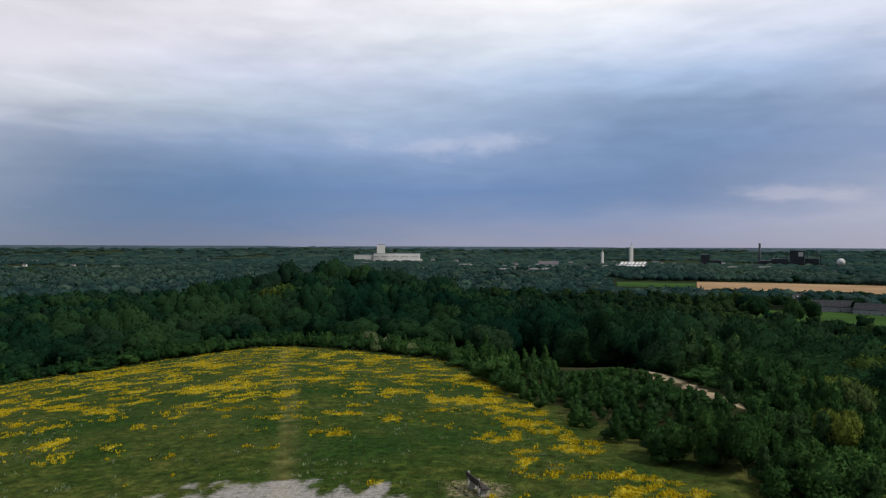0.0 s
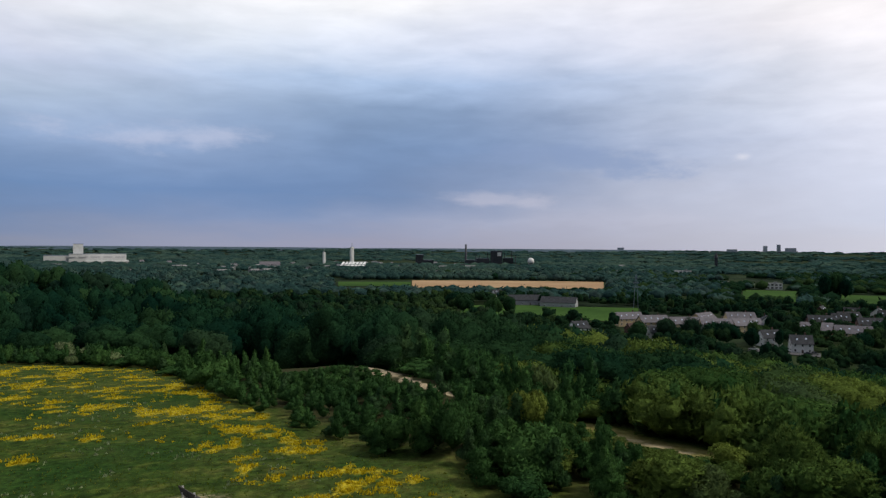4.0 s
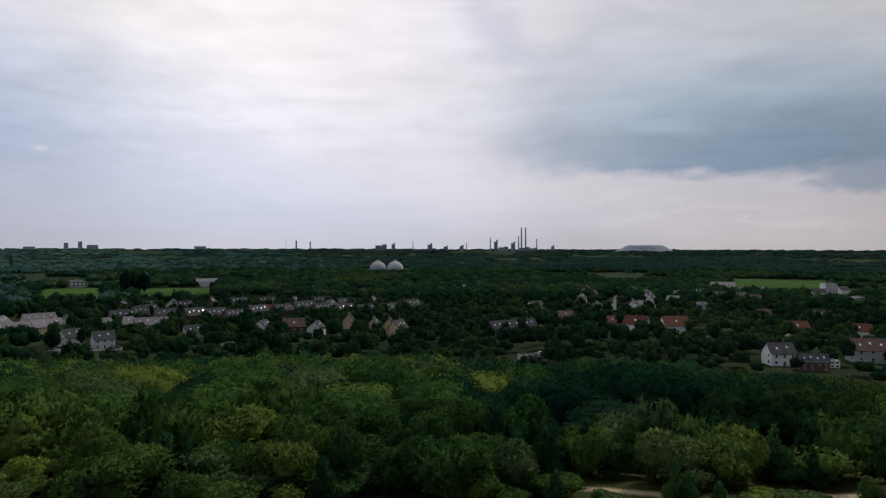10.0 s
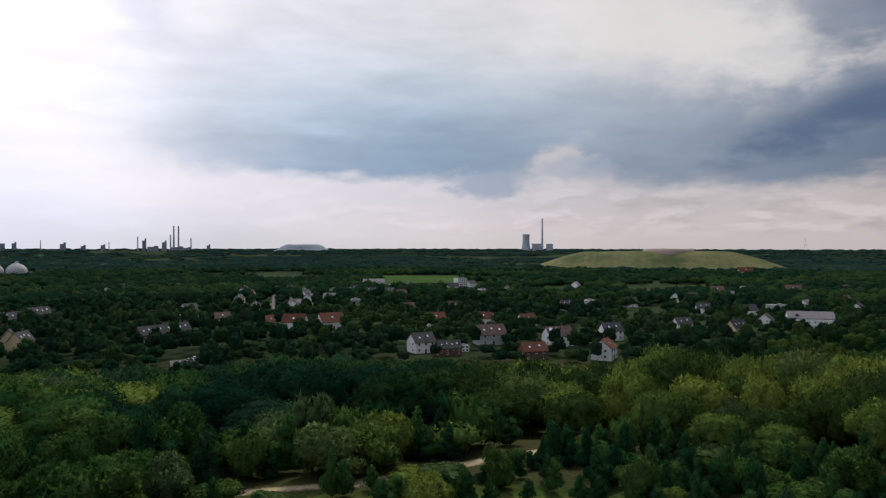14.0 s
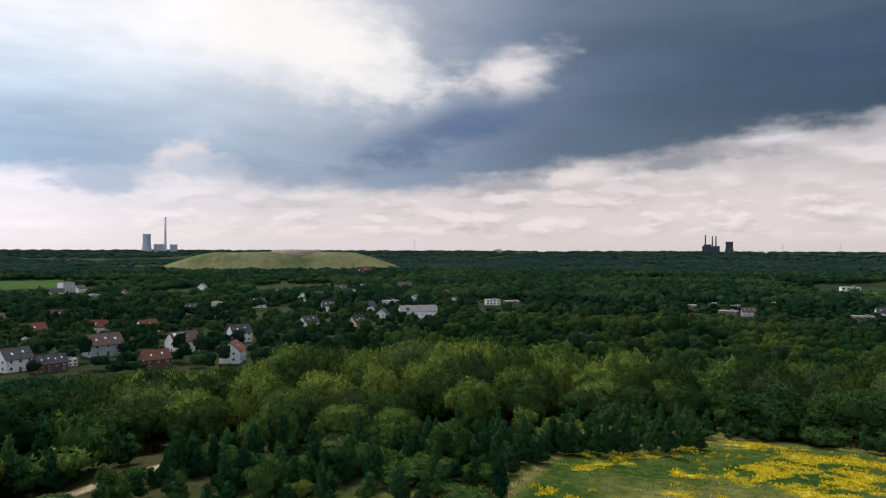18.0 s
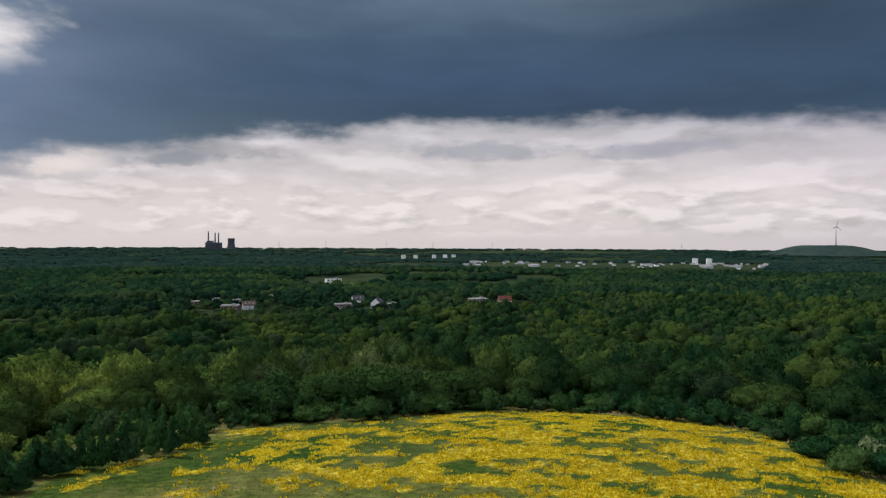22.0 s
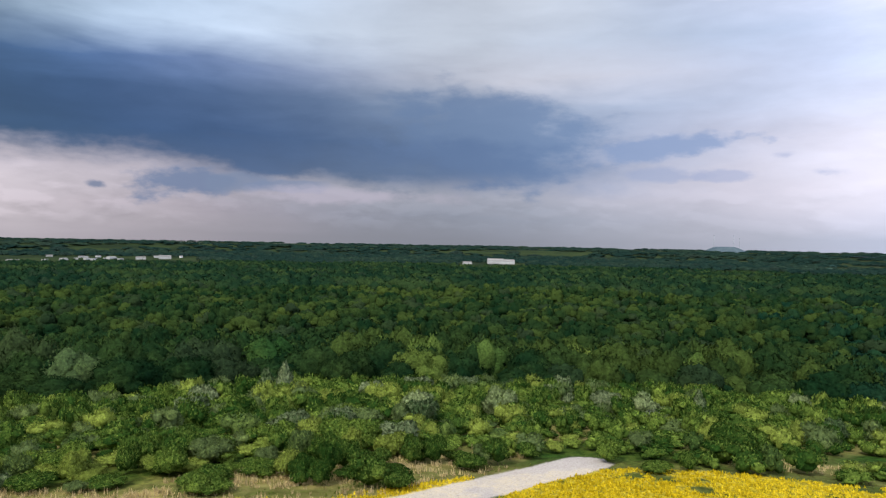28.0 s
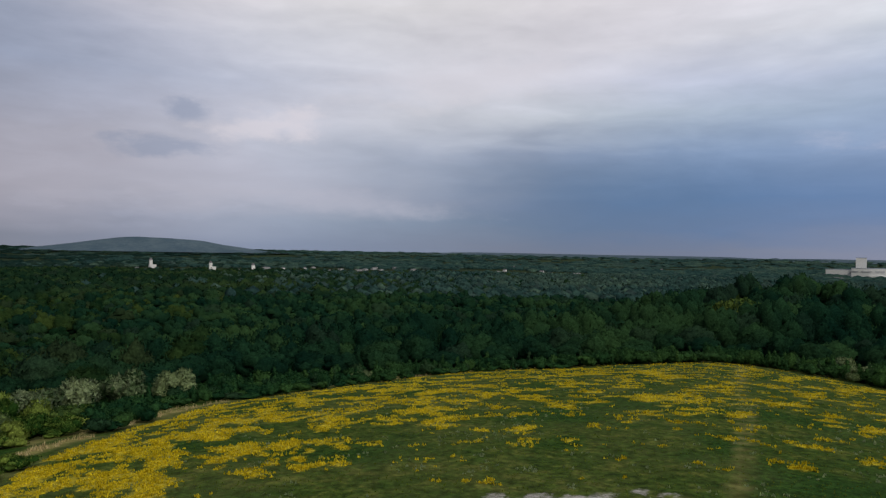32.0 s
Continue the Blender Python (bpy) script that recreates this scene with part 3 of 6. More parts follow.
def masks(x, y):
    r, az = np.hypot(x, y), np.degrees(np.arctan2(x, y))
    rim = r - table(EDGE, az)
    rag = 5 * (fbm(x / 7, y / 7, 61) - 0.5)
    out = {"bloom": bloom(x, y)}
    east = table([(0, 1), (135, 1), (150, 0), (320, 0), (345, 1)], az)
    out["wood"] = smooth((rim + rag - (1 - east) * (table(SHRUB_BELT, az) - 6) - 3) / 7)
    dry = 0.6 * smooth(1 - np.abs(rim + rag - 1.5) / 4) * table([(0, 0.15), (40, 0.15), (128, 0.6), (146, 0.5), (158, 0.12), (205, 0.15), (222, 0.7), (262, 0.6), (274, 0.3), (310, 0.3), (340, 0.15)], az)
    dry = np.maximum(dry, smooth((rim - 1) / 4) * smooth((fbm(x / 5, y / 5, 47) - 0.36) / 0.2) * table([(0, 0.15), (130, 0.15), (150, 0.4), (200, 0.5), (250, 0.6), (275, 0.4), (320, 0.35), (345, 0.15)], az))
    dry = np.maximum(dry, smooth((2.2 - away(x, y, polyline([(222, 50), (232, 47), (242, 45), (254, 44)])) + 1.2 * rag) / 4) * 0.65)
    dry = np.maximum(dry, smooth((1.7 - away(x, y, STRAW_BANK) + 0.35 * rag) / 1.6) * 0.95)
    dry = np.maximum(dry, 0.36 * smooth((fbm(x / 6, y / 6, 39) - 0.3) / 0.35) * table([(0, 0.12), (120, 0.3), (130, 1), (146, 1), (160, 0.5), (180, 0.3), (300, 0.2)], az) * (rim < 4))
    dry = np.maximum(dry, 0.36 * smooth((1.1 - away(x, y, FOOT_PATH)) / 0.9))
    dry = np.maximum(dry, 0.55 * smooth((2.8 - away(x, y, SAND_CLEARING)) / 1.5))
    for line, wide in ((STRAW_NEAR, 1.5), (STRAW_FAR, 1.5)):
        dry = np.maximum(dry, 0.6 * smooth((wide - away(x, y, line) + 0.3 * rag) / 1.5))
    out["dry"] = dry
    out["plain"] = smooth((r - 330) / 60)
    pad = np.hypot(x - spot(-19, 27)[0], (y - spot(-19, 27)[1]) * 0.95)
    ragged = 5 * (fbm(x / 1.6, y / 1.6, 71) - 0.5)
    out["gravel"] = np.maximum(smooth((15.0 - pad + 1.3 * ragged) / 2.0) * 0.5, smooth((2.5 - away(x, y, GRAVEL_PATH) + 0.1 * ragged) / 1.7))
    clump = 4 * (fbm(x / 4, y / 4, 81) - 0.5)
    sand = np.maximum(smooth((1.1 - away(x, y, SAND_TRACK) + 0.6 * clump) / 0.8), smooth((0.6 - away(x, y, SAND_CLEARING) + 0.6 * clump) / 0.8) * 0.55)
    sand = np.maximum(sand, 0.6 * smooth((0.9 - away(x, y, EAST_TRACK)) / 0.5))
    bx, by = spot(2.8, 38.4)
    out["sand"] = np.maximum(sand, 0.3 * smooth((2.6 - np.hypot((x - bx) * 0.8, y - by) + 0.3 * ragged) / 1.4))
    out["wood"] = out["wood"] * (1 - smooth((4.5 - away(x, y, SAND_CLEARING)) / 2))
    return out


def build_ground():
    radii = np.concatenate([np.concatenate([[1.5, 12, 22], np.arange(30, 145, 1.1)]), np.geomspace(147, 4960, 62)])
    n, m = 480, len(radii)
    az = np.radians(np.arange(n) * 360 / n)
    R, A = np.meshgrid(radii, az, indexing="ij")
    x, y = (R * np.sin(A)).ravel(), (R * np.cos(A)).ravel()
    x, y = np.append(x, 0), np.append(y, 0)
    verts = np.stack([x, y, height(x, y)], 1)
    i, j = np.meshgrid(np.arange(m - 1), np.arange(n), indexing="ij")
    a, b = i * n + j, i * n + (j + 1) % n
    quads = np.stack([a, b, b + n, a + n], -1).reshape(-1, 4)
    cap = np.stack([np.full(n, m * n), np.arange(n), (np.arange(n) + 1) % n, (np.arange(n) + 1) % n], 1)
    tris = np.concatenate([quads[:, [0, 1, 2]], quads[:, [0, 2, 3]], cap[:, [0, 2, 1]]])
    me = mesh_of("ground", verts, tris, ground_material(), flat=False)
    for key, val in masks(x, y).items():
        at = me.attributes.new(key, "FLOAT", "POINT")
        at.data.foreach_set("value", np.asarray(val, np.float32))
    tagged(new("ground", me), "grassy hilltop meadow sloping to a wooded plain", "ground", kind="structure")


build_ground()


# ---------------------------------------------------------------- plants
def icosphere(sub):
    bm = bmesh.new()
    bmesh.ops.create_icosphere(bm, subdivisions=sub, radius=1)
    v = np.array([p.co[:] for p in bm.verts])
    f = np.array([[q.index for q in p.verts] for p in bm.faces])
    bm.free()
    return v, f


ICO = {s: icosphere(s) for s in (1, 2)}


def leafy(rng, lobes, cards, size, core=1, shrink=0.8, lean=0.6, shoots=0.0, lie=0.0, below=-2.0):
    """A crown: knobbly lobes covered with many small leaf clumps. Gives corners and triangles."""
    V, F, N, base = [], [], [], 0
    iv, jf = ICO[core]
    jf = jf[iv[jf].mean(1)[:, 2] > below]                           # far crowns have no underside
    heart = np.mean([c for c, _ in lobes], 0) * (1, 1, 0.75)

    def facing(p, out, loose):
        """Outward from the bough and from the whole crown, a little uneven."""
        q = p - heart
        q /= np.linalg.norm(q, axis=1)[:, None] + 1e-9
        q = 0.62 * out + 0.45 * q + loose * rng.normal(size=p.shape)
        return q / (np.linalg.norm(q, axis=1)[:, None] + 1e-9)

    for c, r in lobes:
        k = 1 + 0.3 * (rng.random(len(iv)) - 0.5)
        V.append(iv * k[:, None] * np.array(r) * shrink + np.array(c))
        N.append(facing(V[-1], iv, 0.1))
        F.append(jf + base)
        base += len(iv)
    area = np.array([r[0] * r[1] + r[0] * r[2] for _, r in lobes])
    pick = rng.choice(len(lobes), cards, p=area / area.sum())
    d = rng.normal(size=(cards, 3))
    d[:, 2] = np.where(d[:, 2] < -0.35, -d[:, 2], d[:, 2])
    d /= np.linalg.norm(d, axis=1)[:, None]
    C, Rr = np.array([lobes[i][0] for i in pick]), np.array([lobes[i][1] for i in pick])
    p = C + d * Rr * (0.88 + 0.28 * rng.random((cards, 1)))
    keep = np.ones(cards, bool)
    for i, (c, r) in enumerate(lobes):
        keep &= (pick == i) | (np.linalg.norm((p - np.array(c)) / np.array(r), axis=1) > 0.86)
    p, d = p[keep], d[keep]
    n = len(p)
    t = d * 0.8 + 0.75 * rng.normal(size=(n, 3)) + np.array([0, 0, 0.25])
    if lie:                                                        # clumps lie on the crown like scales
        q = rng.normal(size=(n, 3))
        q -= d * (q * d).sum(1)[:, None]
        t = t * (1 - lie) + lie * (q / np.linalg.norm(q, axis=1)[:, None] + 0.3 * d)
    if shoots:
        t = np.where(rng.random((n, 1)) < shoots, np.array([0, 0, 1.0]) + 0.3 * rng.normal(size=(n, 3)), t)
    t /= np.linalg.norm(t, axis=1)[:, None]
    u = np.cross(t, d + lean * rng.normal(size=(n, 3)))
    u /= np.linalg.norm(u, axis=1)[:, None] + 1e-9
    s = size * (0.6 + 0.9 * rng.random((n, 1)))
    w = (0.3 + 0.22 * rng.random((n, 1))) * (1 + 0.5 * lie)
    flip = (np.cross(u, t) * d).sum(1) < 0                          # every clump's face looks outward
    u[flip] *= -1
    V.append(np.stack([p - t * s * 0.4 - u * s * w, p - t * s * 0.4 + u * s * w, p + t * s], 1).reshape(-1, 3))
    N.append(np.repeat(facing(p, d, 0.36), 3, 0))
    F.append(base + np.arange(3 * n).reshape(-1, 3))
    return np.concatenate(V), np.concatenate(F), np.concatenate(N)


def tree_lobes(rng, h, w, count=9, low=0.3):
    """A domed crown: one large body with smaller boughs over its upper half."""
    mid, tall = (1 + low) / 2 * 0.96, (1 - low) / 2 * 0.92
    lobes = [((0, 0, h * mid), (w * 0.38, w * 0.38, h * tall * 0.82))]
    for i in range(count):
        a, e = 2.4 * i + rng.random(), radians(-18 + 88 * ((i + 0.4) / count) ** 1.1)
        k = 0.78 + 0.3 * rng.random()
        s = w * (0.15 + 0.09 * rng.random())
        lobes.append(((0.33 * w * k * math.cos(e) * math.cos(a), 0.33 * w * k * math.cos(e) * math.sin(a), h * (mid + tall * 0.72 * k * math.sin(e))),
                      (s, s, s * h / w * (0.75 + 0.35 * rng.random()) if h > w else s)))
    return lobes


def shrub_lobes(rng, h, w, count=6):
    lobes = [((0, 0, h * 0.4), (w * 0.36, w * 0.36, h * 0.42))]
    for i in range(count):
        a, k = 2.4 * i + rng.random(), w * (0.2 + 0.14 * rng.random())
        s = w * (0.15 + 0.1 * rng.random())
        lobes.append(((k * math.cos(a), k * math.sin(a), h * (0.25 + 0.5 * rng.random())), (s, s, s * (0.8 + 0.7 * rng.random()))))
    return lobes


def sapling_lobes(rng, h, w, count=6):
    lobes = []
    for i in range(count):
        e = i / (count - 1)
        k = w * 0.2 * (1 - 0.8 * e)
        a = 2.4 * i + rng.random()
        s = w * (0.31 - 0.17 * e) * (0.75 + 0.5 * rng.random())
        lobes.append(((k * math.cos(a), k * math.sin(a), h * (0.2 + 0.64 * e)), (s, s, h * (0.13 + 0.06 * rng.random()))))
    return lobes


def stems(rng, h, w, trunk=0.3, limbs=5, thick=0.022):
    """A tapered trunk and its limbs as one mesh."""
    V, F, base = [], [], 0

    def tube(p0, p1, r0, r1, sides=6):
        nonlocal base
        p0, p1 = np.array(p0, float), np.array(p1, float)
        d = (p1 - p0) / np.linalg.norm(p1 - p0)
        t = np.cross(d, (0.3, 0.8, 0.1))
        t /= np.linalg.norm(t)
        u = np.cross(d, t)
        a = np.linspace(0, 2 * math.pi, sides, endpoint=False)
        ring = np.cos(a)[:, None] * t + np.sin(a)[:, None] * u
        V.append(np.concatenate([p0 + ring * r0, p1 + ring * r1]))
        i = np.arange(sides)
        j = (i + 1) % sides
        F.append(np.concatenate([np.stack([i, j, j + sides], 1), np.stack([i, j + sides, i + sides], 1)]) + base)
        base += 2 * sides

    top = (0.03 * w * rng.normal(), 0.03 * w * rng.normal(), h * 0.75)
    fork = tuple(np.array(top) * 0.45)
    tube((0, 0, -0.6), fork, h * thick, h * thick * 0.7)
    tube(fork, top, h * thick * 0.7, h * thick * 0.2)
    for i in range(limbs):
        a = 2.4 * i + rng.random()
        e = trunk + 0.3 * i / limbs
        tube(np.array(top) * (e / 0.75), (w * 0.3 * math.cos(a), w * 0.3 * math.sin(a), h * (e + 0.22)), h * thick * 0.4, h * thick * 0.12, 5)
    return np.concatenate(V), np.concatenate(F)


rng = np.random.default_rng(7)


def jitter(r0, r1, spacing, az0=0, az1=360):
    """Points strewn over a ring, about one to each square of that side."""
    n = int(r1 / spacing) + 1
    g = np.arange(-n, n + 1) * spacing
    x, y = np.meshgrid(g, g)
    x = x.ravel() + spacing * 0.85 * (rng.random(x.size) - 0.5)
    y = y.ravel() + spacing * 0.85 * (rng.random(y.size) - 0.5)
    r, az = np.hypot(x, y), np.mod(np.degrees(np.arctan2(x, y)) - az0, 360)
    ok = (r > r0) & (r < r1) & (az < (az1 - az0))
    return x[ok], y[ok]


HOMES = []                                                        # bearing and distance of each house
# no trees, by bearing and distance: open land, camera sightlines to fields and houses
CLEAR = [
    (13.5, 36, 850, 1200), (23.5, 38.5, 545, 700), (45.5, 49.8, 780, 1070), (51.8, 57.6, 790, 1030), (45, 52, 385, 440), (81.8, 84.2, 346, 378), (98, 104.6, 930, 1410), (97, 118, 322, 345), (103, 106, 830, 960),
    (113, 127, 1760, 2200), (152, 161.5, 560, 640), (162.5, 168.5, 570, 630), (129.5, 132.4, 530, 560), (135.5, 140, 620, 740),
    (173.5, 180, 610, 720), (89.1, 89.95, 600, 960), (36.5, 46.5, 455, 600), (354, 359.9, 2250, 2440), (11.5, 16.5, 1780, 1960)]
CLEAR += [(23.5, 28.5, 2150, 2400), (69, 73, 1450, 1850), (161, 166, 950, 1110), (261, 267, 1500, 2100), (174, 197, 1650, 2600), (225, 241, 1500, 2300), (298, 320, 1600, 1950)]


def open_land(x, y):
    r, az = np.hypot(x, y), np.mod(np.degrees(np.arctan2(x, y)), 360)
    out = np.zeros(len(x), bool)
    for a0, a1, r0, r1 in CLEAR:
        out |= (np.mod(az - a0, 360) < a1 - a0) & (r > r0) & (r < r1)
    for a, q in HOMES:                                            # room for the house; fewer trees towards the camera so it shows
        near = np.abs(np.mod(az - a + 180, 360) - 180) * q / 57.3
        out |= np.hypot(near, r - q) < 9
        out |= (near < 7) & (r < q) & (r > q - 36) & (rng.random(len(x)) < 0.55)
    return out


FOREST_END = [(0, 1500), (8, 700), (16, 520), (28, 400), (36, 330), (50, 330), (56, 312), (79, 318), (87, 318), (96, 312), (97.5, 288), (118, 292), (120, 330), (128, 420), (135, 520), (150, 520), (165, 520),
              (180, 620), (195, 1500), (330, 1500)]


def joined(name, kinds, x, y, sizes, mat, label, category):
    """Many plants as one mesh: each takes one of the given crowns, turned and scaled."""
    V, F, T, N, base = [], [], [], [], 0
    which = rng.integers(0, len(kinds), len(x))
    turn = rng.random(len(x)) * 2 * math.pi
    z = height(x, y)
    for k, (v, f, nv) in enumerate(kinds):
        m = which == k
        c, s = np.cos(turn[m])[:, None], np.sin(turn[m])[:, None]
        w, h = sizes[m, 0:1], sizes[m, 1:2]
        px = (v[:, 0] * c - v[:, 1] * s) * w + x[m][:, None]
        py = (v[:, 0] * s + v[:, 1] * c) * w + y[m][:, None]
        pz = v[:, 2] * h + z[m][:, None]
        n = m.sum()
        q = np.stack([(nv[:, 0] * c - nv[:, 1] * s) / w, (nv[:, 0] * s + nv[:, 1] * c) / w, nv[:, 2] / h], -1)
        N.append((q / np.linalg.norm(q, axis=2)[:, :, None]).reshape(-1, 3))
        V.append(np.stack([px, py, pz], -1).reshape(-1, 3))
        F.append((f[None] + (np.arange(n) * len(v))[:, None, None] + base).reshape(-1, 3))
        base += n * len(v)
        T.append(np.repeat(rng.random(n), len(v)))
    me = mesh_of(name, np.concatenate(V), np.concatenate(F), mat, normals=np.concatenate(N))
    me.attributes.new("plant", "FLOAT", "POINT").data.foreach_set("value", np.concatenate(T).astype(np.float32))
    return tagged(new(name, me), label, category, kind="stuff")


def crown_mesh(shape, mat):
    v, f, n = shape
    return mesh_of("crown", v, f, mat, normals=n)


def plant_kind(name, crown_mat, crowns, trunks):
    """Meshes of the variants of one kind of plant, to be shared by all its copies."""
    return [(crown_mesh(c, crown_mat), mesh_of("trunk", *t, BARK)) for c, t in zip(crowns, trunks)]


def plant(name, variant, x, y, w, h, label, category, group):
    root = new(name)
    root.empty_display_size = 0.5
    root.location = (x, y, float(height(x, y)))
    root.rotation_euler = (0, 0, rng.random() * 6.28)
    root.scale = (w, w, h)
    for part_name, me in zip(("crown", "trunk"), variant):
        ob = new(part_name, me)
        ob.parent = root
    return tagged(root, label, category, group)


def sector_tall(az):
    return table([(0, 1), (60, 0.85), (135, 0.95), (180, 1), (230, 1.1), (300, 1.05)], az)


# the wood's upper line: its dip below the camera, in degrees, by bearing
SIGHT_DIP = [(0, 0), (18, 3.5), (28, 5.4), (36, 6.6), (44, 7.8), (52, 8.5), (70, 8.4), (79, 8.6), (80.5, 9.4), (85, 9.4), (86.5, 8.6), (95, 8.5), (100, 9.0), (117, 9.1), (122, 6.4), (130, 5.4), (150, 4.2), (165, 3), (180, 0), (350, 0)]


def under_sightline(x, y, tall):
    """Tree heights held below the camera's sightline, from 58 m up."""
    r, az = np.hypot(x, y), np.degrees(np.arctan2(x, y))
    room = 58.0 - r * np.tan(np.radians(table(SIGHT_DIP, az))) - height(x, y)
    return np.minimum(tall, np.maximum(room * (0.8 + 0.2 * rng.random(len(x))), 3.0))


def warm_stand(az):
    """Which southern and western trees have warm leaves, thinning out at the ends."""
    # past the western end the darker LEAF stands in for cloud shadow
    a = np.mod(az, 360)
    return rng.random(len(a)) < np.minimum(smooth((a - 92) / 18), smooth((309 - a) / 28))


def olive_share(x, y):
    """How many of the trees are of the paler, olive leaved kind."""
    az = np.degrees(np.arctan2(x, y))
    share = table([(0, 0.0), (24, 0.0), (34, 0.3), (42, 0.75), (72, 0.75), (83, 0.1), (103, 0.1), (113, 0.55), (122, 0.8), (147, 0.7), (153, 0.25), (158, 0.03), (210, 0.04), (240, 0.1), (272, 0.08), (286, 0.0), (345, 0.0)], az)
    young = table([(0, 0), (118, 0), (128, 1), (160, 1), (170, 0)], az) * (1 - smooth((np.hypot(x, y) - 80) / 40))
    return rng.random(len(x)) < (share + np.minimum(0.5, 1.2 * share) * (fbm(x / 40, y / 40, 66) - 0.5)) * (1 - 0.55 * young)


# unit crowns (one wide, one high)
def unit(maker, n, cards, size, **kw):
    extra = {k: kw.pop(k) for k in ("count", "low") if k in kw}
    return [leafy(rng, maker(rng, 1.0, 1.0, **extra), cards, size, **kw) for _ in range(n)]


TREES = plant_kind("tree", LEAF, unit(tree_lobes, 5, 3400, 0.026, count=15, low=0.08, lie=0.35, shrink=0.9), [stems(rng, 1, 1, thick=0.014) for _ in range(5)])
OLIVES = plant_kind("tree", OLIVE, unit(tree_lobes, 4, 3400, 0.026, count=16, low=0.08, lie=0.35, shrink=0.9), [stems(rng, 1, 1, thick=0.014) for _ in range(4)])
WARM_TREES = plant_kind("tree", LEAF_WARM, unit(tree_lobes, 5, 3400, 0.026, count=15, low=0.08, lie=0.35, shrink=0.9), [stems(rng, 1, 1, thick=0.014) for _ in range(5)])
SHRUBS = plant_kind("shrub", LEAF_SHRUB, unit(shrub_lobes, 5, 2900, 0.046, shoots=0.75, shrink=0.8), [stems(rng, 0.8, 0.8, 0.1, 6, 0.012) for _ in range(5)])
EAST_SHRUBS = plant_kind("shrub", OLIVE, unit(shrub_lobes, 4, 2500, 0.044, shoots=0.3, shrink=0.86), [stems(rng, 0.8, 0.8, 0.1, 6, 0.012) for _ in range(4)])
SAPLINGS = plant_kind("sapling", LEAF_YOUNG, unit(sapling_lobes, 5, 2000, 0.046, shoots=0.35, shrink=0.86), [stems(rng, 1, 0.7, 0.15, 6, 0.01) for _ in range(5)])
HEDGES = plant_kind("shrub", LEAF_HEDGE, unit(shrub_lobes, 4, 2500, 0.044, shoots=0.35, shrink=0.86), [stems(rng, 0.8, 0.8, 0.1, 6, 0.012) for _ in range(4)])
NORTH_SHRUBS = plant_kind("shrub", LEAF_YOUNG, unit(shrub_lobes, 4, 2500, 0.044, shoots=0.4, shrink=0.86), [stems(rng, 0.8, 0.8, 0.1, 6, 0.012) for _ in range(4)])
PALES = plant_kind("pale", LEAF_PALE, unit(shrub_lobes, 3, 1500, 0.065, shoots=0.5), [stems(rng, 0.8, 0.8, 0.1, 6, 0.014) for _ in range(3)])


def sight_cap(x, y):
    """How tall a plant may stand without hiding the open tracks from the camera."""
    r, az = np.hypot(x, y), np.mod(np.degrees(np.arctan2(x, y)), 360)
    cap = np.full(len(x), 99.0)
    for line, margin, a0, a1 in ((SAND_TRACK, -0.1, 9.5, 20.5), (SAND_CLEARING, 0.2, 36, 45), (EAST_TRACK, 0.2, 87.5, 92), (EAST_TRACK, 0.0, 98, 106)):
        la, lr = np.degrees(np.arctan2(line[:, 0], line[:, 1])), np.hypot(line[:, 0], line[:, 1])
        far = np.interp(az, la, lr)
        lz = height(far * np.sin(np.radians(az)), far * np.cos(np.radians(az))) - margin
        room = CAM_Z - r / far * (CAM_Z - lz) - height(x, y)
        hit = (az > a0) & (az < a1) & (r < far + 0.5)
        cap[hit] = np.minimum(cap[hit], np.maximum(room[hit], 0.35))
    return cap


